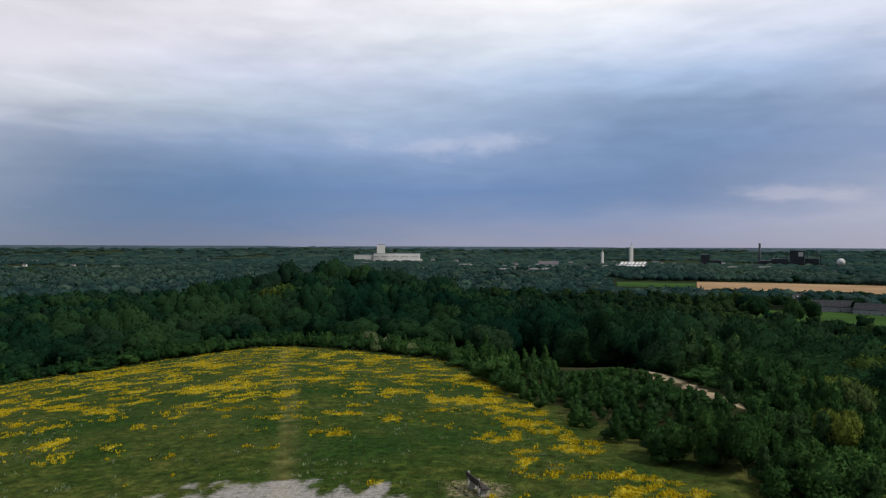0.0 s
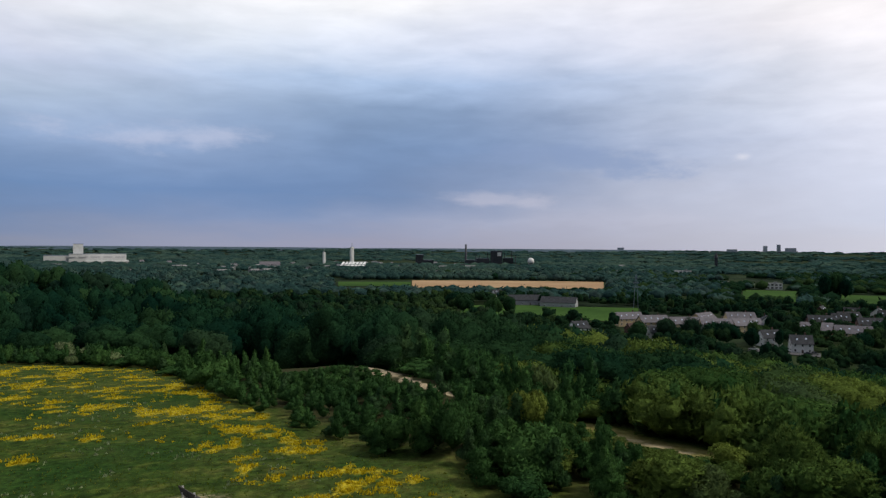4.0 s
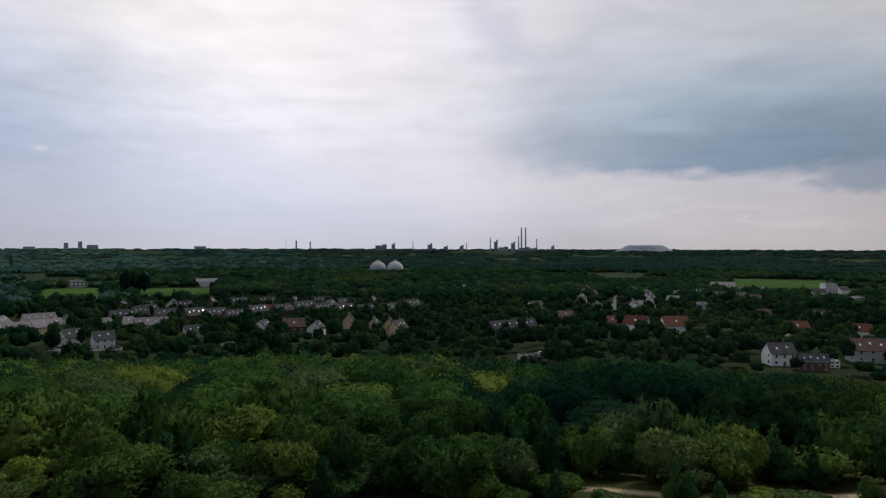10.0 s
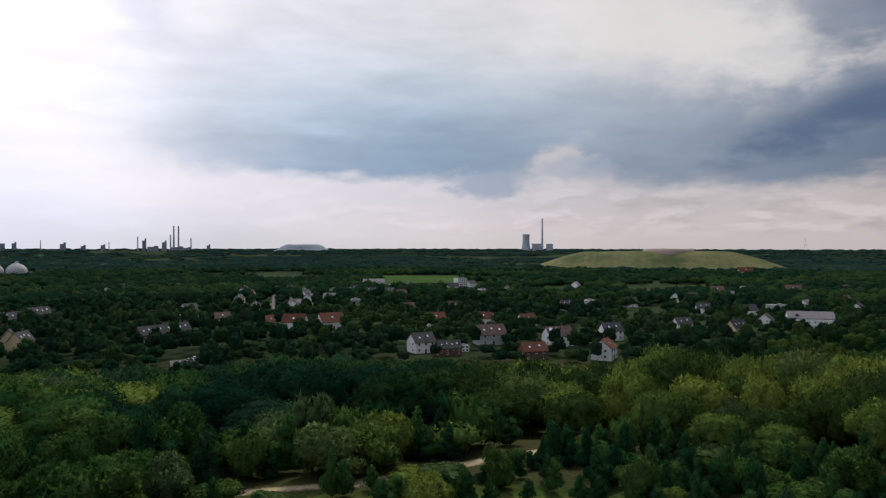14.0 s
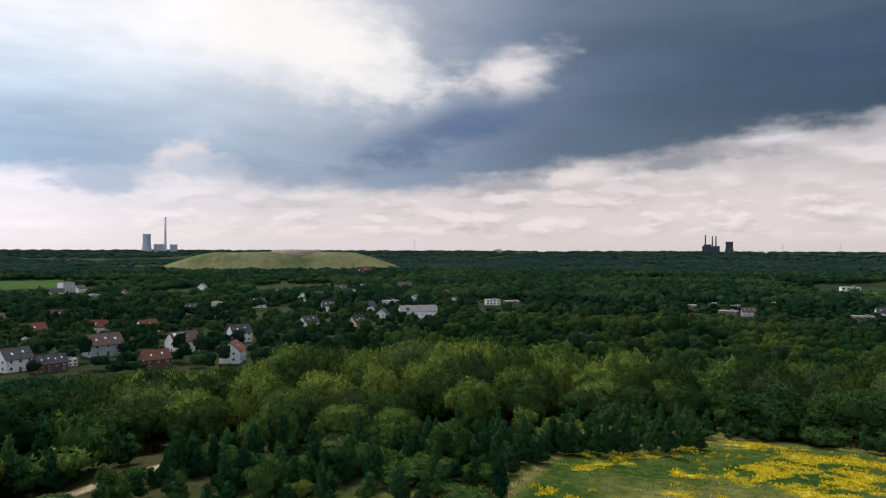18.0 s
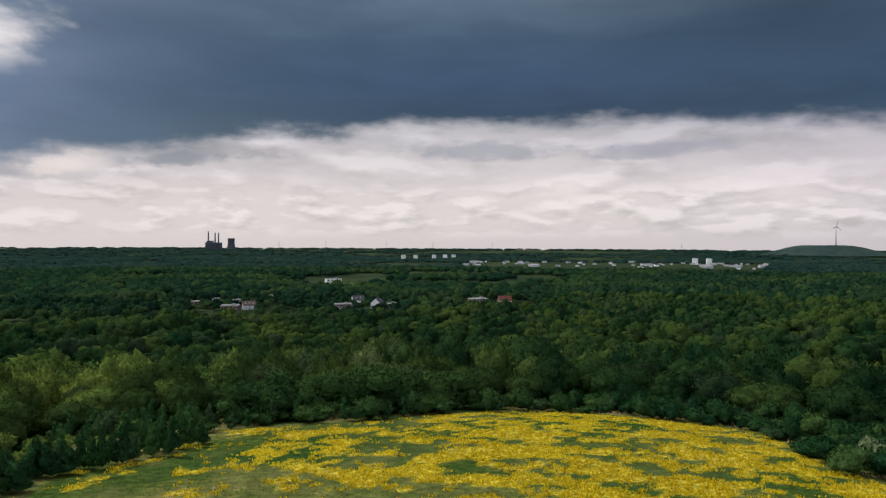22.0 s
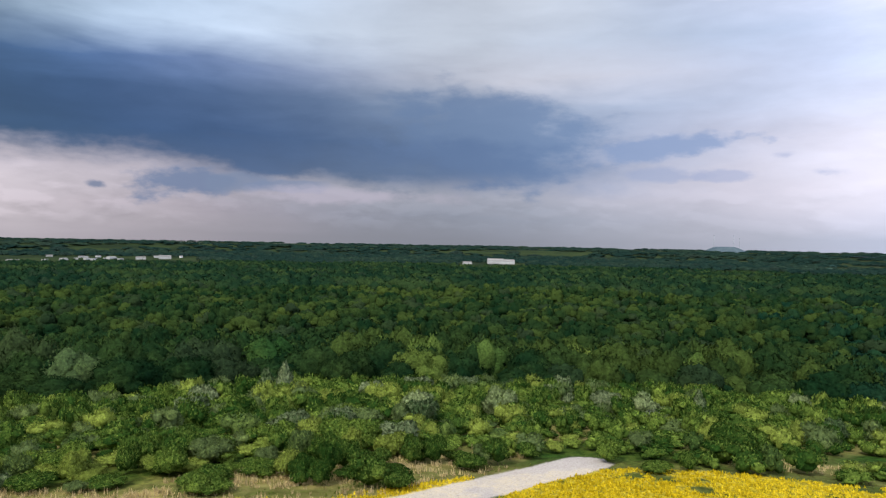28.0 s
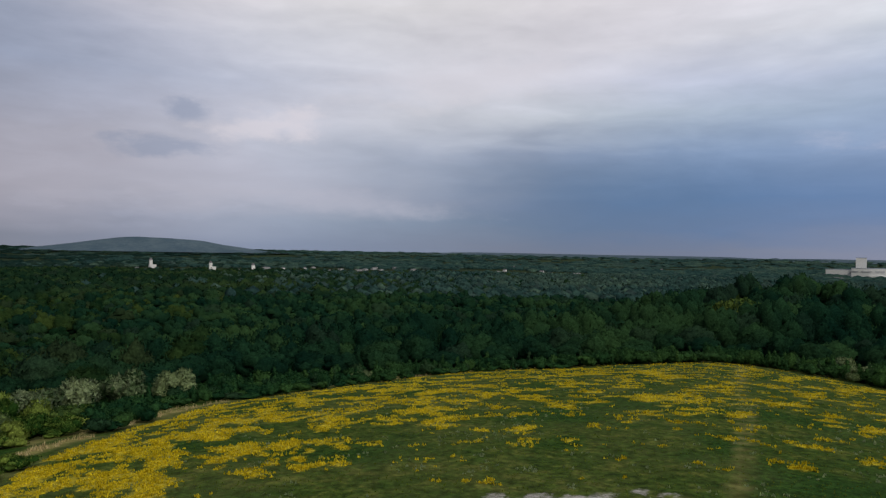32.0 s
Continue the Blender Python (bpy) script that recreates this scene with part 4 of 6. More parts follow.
def wood():
    # --- shrub belt
    x, y = jitter(36, 150, 2.0)
    r, az = np.hypot(x, y), np.degrees(np.arctan2(x, y))
    rim = r - table(EDGE, az)
    rag = 4 * (fbm(x / 8, y / 8, 91) - 0.5)
    belt = table(SHRUB_BELT, az)
    ok = (rim + rag > 1.5) & (rim + rag < belt)
    ok &= (away(x, y, GRAVEL_PATH) > 3.2) & (away(x, y, SAND_TRACK) > 2.4) & (away(x, y, SAND_CLEARING) > 2.4) & (away(x, y, EAST_TRACK) > 1.5) & (away(x, y, STRAW_NEAR) > 2.2) & (away(x, y, STRAW_FAR) > 2.0) & (away(x, y, STRAW_BANK) > 2.1)
    open_patch = 0.5 * fbm(x / 10, y / 10, 55) + 0.5 * fbm(x / 4, y / 4, 56)
    gap = table([(0, 0.12), (130, 0.12), (145, 0.38), (205, 0.34), (222, 0.41), (250, 0.4), (275, 0.36), (300, 0.38), (330, 0.3), (345, 0.12)], az) - 0.16 * smooth(rim / 22)
    ok &= open_patch > gap
    x, y, r, az = x[ok], y[ok], r[ok], az[ok]
    kind = rng.random(len(x))
    young = kind < table([(0, 0.6), (36, 0.65), (46, 0.25), (72, 0.22), (84, 0.5), (100, 0.6), (112, 0.82), (150, 0.82), (165, 0.3), (200, 0.05), (212, 0), (295, 0), (320, 0.3)], az)
    pale = ~young & (fbm(x / 6, y / 6, 44) > 0.775) & (np.mod(az, 360) > 200) | ((rng.random(len(x)) < 0.012) & (np.mod(az, 360) > 180))
    size = np.stack([2.3 + 2.3 * rng.random(len(x)) ** 1.5, 1.0 + 2.5 * rng.random(len(x)) ** 1.6], 1)
    size[young] = np.stack([1.6 + 0.9 * rng.random(young.sum()), 1.9 + 2.0 * rng.random(young.sum()) ** 1.5], 1)
    grove = ~young & ~pale & (az > 6) & (az < 29) & (kind < 0.88)
    size[grove] = np.stack([1.7 + 1.1 * kind[grove], 1.1 + 1.5 * kind[grove]], 1)
    young |= grove
    size *= (0.72 + 0.5 * smooth((r - table(EDGE, az)) / 48))[:, None] * table([(0, 1.2), (30, 1.4), (100, 1.4), (113, 1.05), (150, 0.95), (200, 0.9), (230, 0.88), (290, 0.9), (330, 1)], az)[:, None]
    behind = (np.mod(az, 360) > 4) & (np.mod(az, 360) < 26) & (away(x, y, SAND_TRACK) < 17) & (r < table([(7, 128), (13, 102), (20, 71), (26, 60), (40, 55)], az))
    behind |= (az > 33) & (az < 49) & (away(x, y, SAND_CLEARING) < 10) & (r < table([(33, 60), (38, 55), (46, 51)], az))
    size[behind] *= 0.75
    low_side = (az > 78) & (az < 112) & (away(x, y, EAST_TRACK) < 10) & (r < table([(78, 44), (96, 43.5), (107, 50), (114, 56)], az))
    size[low_side] *= 0.72
    east = (np.mod(az, 360) < 146) | (np.mod(az, 360) > 335)
    size[east & ~young & ~behind] *= 1.25
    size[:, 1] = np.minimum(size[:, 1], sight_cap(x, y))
    south = (~east & (np.mod(az, 360) < 207)) | (np.mod(az, 360) > 297) | (np.mod(az, 360) < 30)
    size[south & ~young & ~east & (np.mod(az, 360) < 207)] *= 1.25
    order = np.argsort(r)
    out = {"young": [], "shrub": [], "pale": []}
    for i in order:
        out["pale" if pale[i] else "young" if young[i] else "shrub"].append(i)
    # bushes from the north-west round take dark leaves in place of cloud shadow
    north = (np.mod(az, 360) > 297) | (np.mod(az, 360) < 30)
    for i in out["shrub"][:190]:
        if north[i]:
            plant("shrub", NORTH_SHRUBS[i % 4], x[i], y[i], *size[i], "dark blue green leafy bush by the meadow", "shrub", "shrubs on the slope")
        elif south[i]:
            plant("shrub", HEDGES[i % 4], x[i], y[i], *size[i], "dark green leafy bush behind the meadow", "shrub", "shrubs on the slope")
        elif east[i]:
            plant("shrub", EAST_SHRUBS[i % 4], x[i], y[i], *size[i], "grey green leafy shrub on the wooded slope", "shrub", "shrubs on the slope")
        else:
            plant("shrub", SHRUBS[i % 5], x[i], y[i], *size[i], "dense bright green leafy shrub on the hill slope", "shrub", "shrubs on the slope")
    for i in out["young"][:180]:
        plant("young_tree", SAPLINGS[i % 5], x[i], y[i], *size[i], "slender dark green young tree on the slope", "tree", "young trees on the slope")
    for i in out["pale"][:110]:
        plant("silvery_shrub", PALES[i % 3], x[i], y[i], *size[i], "silvery pale leaved shrub among green bushes", "shrub", "silvery shrubs on the slope")
    low = [leafy(rng, shrub_lobes(rng, 1, 1, 5), 480, 0.062, shoots=0.7, shrink=0.84) for _ in range(4)]
    lowy = [leafy(rng, sapling_lobes(rng, 1, 1, 4), 400, 0.062, shoots=0.35, shrink=0.9) for _ in range(4)]
    rest = np.array(out["shrub"][190:] + out["pale"][110:])
    for k, mat, label in ((rest[north[rest]], LEAF_YOUNG, "thick dark blue green bushes around the meadow"), (rest[south[rest] & ~north[rest]], LEAF_HEDGE, "thick dark green bushes behind the meadow"), (rest[~east[rest] & ~south[rest]], LEAF_SHRUB, "thick bright green shrubs covering the hill slope"), (rest[east[rest] & ~south[rest]], OLIVE, "thick grey green shrubs below the wood")):
        joined("shrubbery", low, x[k], y[k], size[k], mat, label, "shrubs")
    rest = np.array(out["young"][180:])
    if len(rest):
        joined("thicket", lowy, x[rest], y[rest], size[rest], LEAF_YOUNG, "thicket of dark green young trees", "thicket")

    # --- the wood on the slopes
    x, y = np.concatenate([jitter(45, 175, 8.2), jitter(45, 175, 7.4, 106, 176)], 1)
    r, az = np.hypot(x, y), np.degrees(np.arctan2(x, y))
    rim = r - table(EDGE, az)
    ok = (rim > table(SHRUB_BELT, az) - 2) & (away(x, y, EAST_TRACK) > 4) & (away(x, y, SAND_CLEARING) > 5) & (away(x, y, SAND_TRACK) > 4.5)
    ok &= ~((az > 4) & (az < 26) & (away(x, y, SAND_TRACK) < 22) & (r < table([(7, 128), (13, 102), (20, 71), (26, 60), (40, 55)], az)))
    ok &= ~((az > 32) & (az < 48) & (r < 64) & (away(x, y, SAND_CLEARING) < 16) & (r < 56))
    x, y, r, az, rim = x[ok], y[ok], r[ok], az[ok], rim[ok]
    grow = smooth((rim - table(SHRUB_BELT, az)) / 45)
    n = len(x)
    big = 0.8 + 0.5 * rng.random(n)
    size = np.stack([10.0 * big, (3.6 + 3.6 * grow + (2.6 + 2.6 * grow) * rng.random(n)) * sector_tall(az) + sunk(x, y)], 1)
    size *= np.stack([(0.72 + 0.4 * grow) * table([(0, 1), (100, 1), (112, 0.64), (168, 0.68), (184, 1)], az), table([(0, 1), (104, 1), (116, 0.85), (160, 0.85), (180, 1)], az)], 1)
    size[:, 1] = np.minimum(under_sightline(x, y, size[:, 1]), sight_cap(x, y))
    pale = olive_share(x, y)
    warm = warm_stand(az)
    order = np.argsort(r)
    for i in order[:260]:
        if not pale[i] and warm[i]:
            plant("tree", WARM_TREES[i % 5], x[i], y[i], *size[i], "broad mid green leafy tree in the wood", "tree", "trees on the hill slope")
        elif pale[i]:
            plant("tree", OLIVES[i % 4], x[i], y[i], *size[i], "broad olive green leafy tree in the wood", "tree", "trees on the hill slope")
        else:
            plant("tree", TREES[i % 5], x[i], y[i], *size[i], "broad dark green leafy tree in the wood", "tree", "trees on the hill slope")
    rest = order[260:]
    near = [leafy(rng, tree_lobes(rng, 1, 1, 13, low=0.08), 980, 0.03, lie=0.35, shrink=0.94) for _ in range(5)]
    for kind, mat, label in ((~pale & ~warm, LEAF, "dense dark green broadleaf wood on the hillside"), (~pale & warm, LEAF_WARM, "dense mid green broadleaf wood on the hillside"),
                             (pale, OLIVE, "olive green broadleaf trees among the hillside wood")):
        k = rest[kind[rest]]
        joined("hillside_wood", near, x[k], y[k], size[k], mat, label, "wood")
    x, y = jitter(175, 330, 11.8)
    r, az = np.hypot(x, y), np.degrees(np.arctan2(x, y))
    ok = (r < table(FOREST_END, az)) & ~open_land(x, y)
    x, y, az = x[ok], y[ok], az[ok]
    n = len(x)
    size = np.stack([10.5 + 5 * rng.random(n) ** 1.5, (6 + 8.5 * rng.random(n)) * sector_tall(az) + sunk(x, y)], 1)
    size[:, 1] = under_sightline(x, y, size[:, 1])
    mids = [leafy(rng, tree_lobes(rng, 1, 1, 13, low=0.08), 270, 0.04, lie=0.4, shrink=0.97, below=-0.6) for _ in range(6)]
    pale = olive_share(x, y)
    warm = warm_stand(az)
    for k, mat, label in ((~pale & ~warm, LEAF, "dense dark green broadleaf wood at the hill's foot"), (~pale & warm, LEAF_WARM, "dense mid green broadleaf wood at the hill's foot"),
                          (pale, OLIVE, "olive green trees at the hill's foot")):
        joined("lower_wood", mids, x[k], y[k], size[k], mat, label, "wood")

    # --- woods and hedges of the plain
    x, y = jitter(330, 760, 11.8)
    r, az = np.hypot(x, y), np.degrees(np.arctan2(x, y))
    inside = r < table(FOREST_END, az)
    thick = fbm(x / 60, y / 60, 17)
    town = smooth((az - 34) / 6) * smooth((138 - az) / 6)
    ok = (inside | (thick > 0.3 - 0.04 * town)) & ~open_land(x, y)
    town = town[ok]
    x, y = x[ok], y[ok]
    n = len(x)
    size = np.stack([9.5 + 5 * rng.random(n), np.where(inside[ok], 8, 6.5) + 8 * rng.random(n) ** 1.5], 1)
    size[:, 0] *= 1 - 0.2 * town
    grown = inside[ok] * (0.55 + 0.9 * rng.random(n) ** 1.4)
    size[inside[ok], 0] *= (0.72 + 0.5 * grown[inside[ok]])
    size[inside[ok], 1] += 4.5 * (fbm(x[inside[ok]] / 55, y[inside[ok]] / 55, 29) - 0.5) * 2
    size[:, 1] = np.maximum(size[:, 1], 5)
    fars = [leafy(rng, tree_lobes(rng, 1, 1, 6, low=0.05), 90, 0.058, lie=0.4, shrink=0.96, below=-0.4) for _ in range(6)]
    simple = [leafy(rng, tree_lobes(rng, 1, 1, 4, low=0.05), 22, 0.09, lie=0.45, shrink=1.0, below=-0.4) for _ in range(6)]
    beyond = np.hypot(x, y) > 500
    stand = warm_stand(az[ok])
    warm = inside[ok] & stand
    deep = inside[ok] & ~stand & (np.mod(az[ok], 360) > 200)
    for k, kinds, mat, label in ((~beyond & ~warm & ~deep, fars, LEAF_FAR, "trees and hedges around the houses of the plain"), (beyond & ~warm & ~deep, simple, LEAF_FAR, "trees and hedges around the houses of the plain"),
                                 (~beyond & deep, fars, LEAF, "wide dark green forest below the hill"), (beyond & deep, simple, LEAF, "wide dark green forest below the hill"),
                                 (~beyond & warm, fars, LEAF_WARM, "wide mid green broadleaf forest below the hill"), (beyond & warm, simple, LEAF_WARM, "wide mid green broadleaf forest below the hill")):
        joined("plain_wood", kinds, x[k], y[k], size[k], mat, label, "wood")
    x, y = jitter(760, 1650, 17.0)
    r, az = np.hypot(x, y), np.degrees(np.arctan2(x, y))
    inside = r < table(FOREST_END, az)
    ok = (inside | (fbm(x / 170, y / 170, 27) > 0.36)) & ~open_land(x, y)
    x, y = x[ok], y[ok]
    n = len(x)
    size = np.stack([15 + 8 * rng.random(n), np.where(inside[ok], 11, 8) + 6 * rng.random(n)], 1)
    tiny = [leafy(rng, [((0, 0, 0.4), (0.48, 0.46, 0.55))], 9, 0.13, core=1, shrink=1.0, below=-0.2) for _ in range(6)]
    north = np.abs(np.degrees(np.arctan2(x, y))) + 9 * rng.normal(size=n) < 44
    joined("far_wood", tiny, x[north], y[north], size[north], LEAF_HAZE, "far hazy woods across the plain", "wood")
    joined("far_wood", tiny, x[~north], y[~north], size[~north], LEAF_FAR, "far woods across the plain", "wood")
    v, f = ICO[1]
    caps = []
    for _ in range(5):
        k = 1 + 0.5 * (rng.random((len(v), 1)) - 0.5)
        caps.append((v * k * (0.5, 0.5, 0.55) + (0, 0, 0.4), f[v[f].mean(1)[:, 2] > -0.3], v * (0.8, 0.8, 0.5) + (0, 0, 0.55)))
    for name, r0, r1, step, wide in (("distant_wood", 1650, 2700, 34, 28), ("skyline_wood", 2700, 4900, 66, 54)):
        x, y = jitter(r0, r1, step)
        ok = (fbm(x / 420, y / 420, 37) > 0.36) & ~open_land(x, y)
        x, y = x[ok], y[ok]
        n = len(x)
        size = np.stack([wide * (0.8 + 0.6 * rng.random(n)), 6 + 7 * rng.random(n)], 1)
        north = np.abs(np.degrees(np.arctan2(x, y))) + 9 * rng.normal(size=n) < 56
        joined(name, caps, x[north], y[north], size[north], LEAF_HAZE, "distant hazy woods between towns up to the skyline", "wood")
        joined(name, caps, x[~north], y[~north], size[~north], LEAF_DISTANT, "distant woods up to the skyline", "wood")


# ---------------------------------------------------------------- solid parts
def box(cx, cy, cz, sx, sy, sz):
    """Corners and triangles of a box by its centre and size."""
    v = np.array([(x, y, z) for x in (-0.5, 0.5) for y in (-0.5, 0.5) for z in (-0.5, 0.5)]) * (sx, sy, sz) + (cx, cy, cz)
    f = [(0, 1, 3), (0, 3, 2), (4, 6, 7), (4, 7, 5), (0, 4, 5), (0, 5, 1), (2, 3, 7), (2, 7, 6), (0, 2, 6), (0, 6, 4), (1, 5, 7), (1, 7, 3)]
    return v, np.array(f)


def slab(p, q, thick):
    """A slab on four corners p (in order), thickened along -q."""
    p = np.array(p, float)
    v = np.concatenate([p, p - np.array(q, float) * thick])
    f = [(0, 1, 2), (0, 2, 3), (4, 6, 5), (4, 7, 6)]
    for i in range(4):
        j = (i + 1) % 4
        f += [(i, i + 4, j + 4), (i, j + 4, j)]
    return v, np.array(f)


def gable_body(w, d, eaves, ridge):
    """A house's walls with gable ends at +-x."""
    v = []
    for x in (-w / 2, w / 2):
        v += [(x, -d / 2, -0.5), (x, d / 2, -0.5), (x, d / 2, eaves), (x, 0, ridge), (x, -d / 2, eaves)]
    f = [(0, 1, 2), (0, 2, 4), (4, 2, 3), (5, 7, 6), (5, 9, 7), (9, 8, 7)]
    for i in range(5):
        j = (i + 1) % 5
        f += [(i, i + 5, j + 5), (i, j + 5, j)]
    return np.array(v), np.array(f)


def lathe(profile, sides=20):
    """A body turned about z from (radius, height) points."""
    a = np.linspace(0, 2 * math.pi, sides, endpoint=False)
    v = np.concatenate([np.stack([r * np.cos(a), r * np.sin(a), np.full(sides, z)], 1) for r, z in profile])
    f = []
    i = np.arange(sides)
    j = (i + 1) % sides
    for k in range(len(profile) - 1):
        o = k * sides
        f += [np.stack([o + i, o + j, o + j + sides], 1), np.stack([o + i, o + j + sides, o + i + sides], 1)]
    top = (len(profile) - 1) * sides
    f.append(np.stack([np.full(sides - 2, top), top + i[1:-1], top + i[2:]], 1))
    return v, np.concatenate(f)


def merge(*shapes):
    V, F, n = [], [], 0
    for v, f in shapes:
        V.append(v)
        F.append(f + n)
        n += len(v)
    return np.concatenate(V), np.concatenate(F)


def part(name, shape, mat, parent, label="", flat=True):
    ob = new(name, mesh_of(name, *shape, mat, flat))
    ob.parent = parent
    return tagged(ob, label)


def thing(name, az, r, turn, label, category, group="", z=None):
    """An Empty at its base; its front (local -y) looks at the hill when turn is 0."""
    root = new(name)
    x, y = spot(az, r)
    root.location = (x, y, float(height(x, y)) if z is None else z)
    root.rotation_euler = (0, 0, radians(-az + turn))
    return tagged(root, label, category, group)


WHITE = plain("white_render", (0.66, 0.66, 0.65), (0.82, 0.82, 0.81), 0.4, 6, 0.85)
CREAM = plain("cream_render", (0.5, 0.38, 0.22), (0.62, 0.5, 0.32), 0.4, 6, 0.85)
BRICK = plain("red_brick_wall", (0.08, 0.046, 0.038), (0.14, 0.085, 0.07), 0.6, 9, 0.9)
GREYWALL = plain("grey_render", (0.3, 0.31, 0.33), (0.45, 0.46, 0.48), 0.4, 6, 0.85)
SLATE = plain("dark_roof_tiles", (0.025, 0.027, 0.032), (0.065, 0.068, 0.075), 0.5, 8, 0.7, relief=0.03, spec=0.08)
GREYROOF = plain("grey_roof_tiles", (0.12, 0.112, 0.126), (0.2, 0.188, 0.207), 0.5, 8, 0.7, relief=0.03, spec=0.08)
REDROOF = plain("red_roof_tiles", (0.078, 0.03, 0.021), (0.135, 0.052, 0.036), 0.5, 8, 0.75, relief=0.03, spec=0.08)
BROWNROOF = plain("brown_roof_tiles", (0.065, 0.042, 0.038), (0.12, 0.08, 0.07), 0.5, 8, 0.75, relief=0.03, spec=0.08)
FLATROOF = plain("flat_roof_felt", (0.16, 0.16, 0.165), (0.28, 0.28, 0.285), 0.2, 4, 0.9, spec=0.08)
FRAME = plain("white_window_frame", (0.7, 0.7, 0.7), (0.82, 0.82, 0.82), 1, 20, 0.5)
PANE = plain("window_glass", (0.015, 0.018, 0.022), (0.03, 0.035, 0.04), 0.5, 3, 0.08, spec=0.6, relief=0.001)
SKYLIGHT = plain("roof_window_glass", (0.72, 0.75, 0.8), (0.82, 0.85, 0.9), 0.5, 3, 0.06, metallic=1.0, relief=0.0005)
SOLAR = plain("solar_glass", (0.03, 0.04, 0.07), (0.06, 0.07, 0.11), 0.5, 3, 0.1, spec=0.7, relief=0.001)
DARKSTEEL = plain("dark_steel", (0.03, 0.035, 0.045), (0.07, 0.075, 0.09), 0.05, 0.5, 0.6, metallic=0.3)
# greys of far structures, lightened and blued to stand for haze
FARGREY = plain("haze_pale_grey", (0.3, 0.34, 0.4), (0.4, 0.44, 0.5), 0.02, 0.2, 0.9)
FARDARK = plain("haze_dark_grey", (0.17, 0.2, 0.25), (0.25, 0.285, 0.33), 0.02, 0.2, 0.9)
WOOD = plain("dark_weathered_wood", (0.025, 0.022, 0.02), (0.08, 0.07, 0.06), 3, 40, 0.8, relief=0.004)
CONCRETE = plain("pale_concrete", (0.34, 0.33, 0.31), (0.5, 0.49, 0.47), 2, 20, 0.9, relief=0.004)
RUBBER = plain("tyre_rubber", (0.012, 0.012, 0.013), (0.03, 0.03, 0.03), 3, 30, 0.8)
TARMAC = plain("pale_tarmac", (0.07, 0.07, 0.074), (0.13, 0.127, 0.13), 0.2, 3, 0.9, spec=0.08)
STRAWFIELD = plain("ripe_grain_field", (0.3, 0.19, 0.105), (0.44, 0.3, 0.175), 0.012, 0.25, 1.0, spec=0.02, vary=0.05)
GREENFIELD = plain("green_crop_field", (0.026, 0.062, 0.014), (0.055, 0.11, 0.024), 0.012, 0.25, 1.0, spec=0.02, vary=0.2)
TIPGRASS = plain("tip_grass", (0.06, 0.08, 0.035), (0.17, 0.165, 0.08), 0.012, 0.07, 1.0, spec=0.02, vary=0.05)
TIPSOIL = plain("tip_soil", (0.26, 0.2, 0.17), (0.38, 0.31, 0.27), 0.01, 0.1, 1.0, spec=0.02, vary=0.05)
# skyline wood tone with the haze's blue mixed in
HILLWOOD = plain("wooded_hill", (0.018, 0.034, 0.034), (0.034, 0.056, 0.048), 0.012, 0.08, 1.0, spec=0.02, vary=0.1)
# haze blue is painted into the colour of the farthest hills
HAZEHILL = plain("haze_blue_hill", (0.05, 0.08, 0.11), (0.09, 0.125, 0.15), 0.006, 0.05, 1.0, spec=0.02, vary=0.1)


# ---------------------------------------------------------------- far hills and fields
def mound(name, az, r, half_w, half_d, tall, mat, label, flat_top=0.0, bumps=0.12, follow=False):
    """A long hill whose length lies across the view."""
    n, m = 60, 26
    u, v = np.meshgrid(np.linspace(-1, 1, n), np.linspace(-1, 1, m), indexing="ij")
    d = np.sqrt(u * u + v * v)
    h = smooth((1 - d) / (1 - flat_top)) * (1 + bumps * (fbm(u * 3 + az, v * 3, 3) - 0.5) * 2)
    z = h * tall - 1.5
    x, y = spot(az, r)
    if follow:                                                     # lies on the rising land
        c, s = math.cos(radians(az)), math.sin(radians(az))
        z = z + height(x + u * half_w * c + v * half_d * s, y - u * half_w * s + v * half_d * c) - height(x, y)
    verts = np.stack([u * half_w, v * half_d, z], -1).reshape(-1, 3)
    i, j = np.meshgrid(np.arange(n - 1), np.arange(m - 1), indexing="ij")
    a = i * m + j
    q = np.stack([a, a + m, a + m + 1, a + 1], -1).reshape(-1, 4)
    me = mesh_of(name, verts, np.concatenate([q[:, [0, 1, 2]], q[:, [0, 2, 3]]]), mat, flat=False)
    ob = new(name, me)
    x, y = spot(az, r)
    ob.location = (x, y, float(height(x, y)))
    ob.rotation_euler = (0, 0, radians(-az))
    return tagged(ob, label, "hill", kind="structure")


def field(az0, az1, r0, r1, mat, label, skew=0.0):
    n, m = 24, 6
    a, s = np.meshgrid(np.linspace(az0, az1, n), np.linspace(0, 1, m), indexing="ij")
    r = r0 + (r1 - r0) * s + skew * (a - az0) / (az1 - az0)
    x, y = r * np.sin(np.radians(a)), r * np.cos(np.radians(a))
    top = np.stack([x, y, height(x, y) + 0.5 + 0.2 * fbm(x / 30, y / 30, 3)], -1).reshape(-1, 3)
    i, j = np.meshgrid(np.arange(n - 1), np.arange(m - 1), indexing="ij")
    k = i * m + j
    q = np.stack([k, k + 1, k + m + 1, k + m], -1).reshape(-1, 4)
    me = mesh_of("field", top, np.concatenate([q[:, [0, 1, 2]], q[:, [0, 2, 3]]]), mat, flat=False)
    return tagged(new("field", me), label, "field", kind="structure")


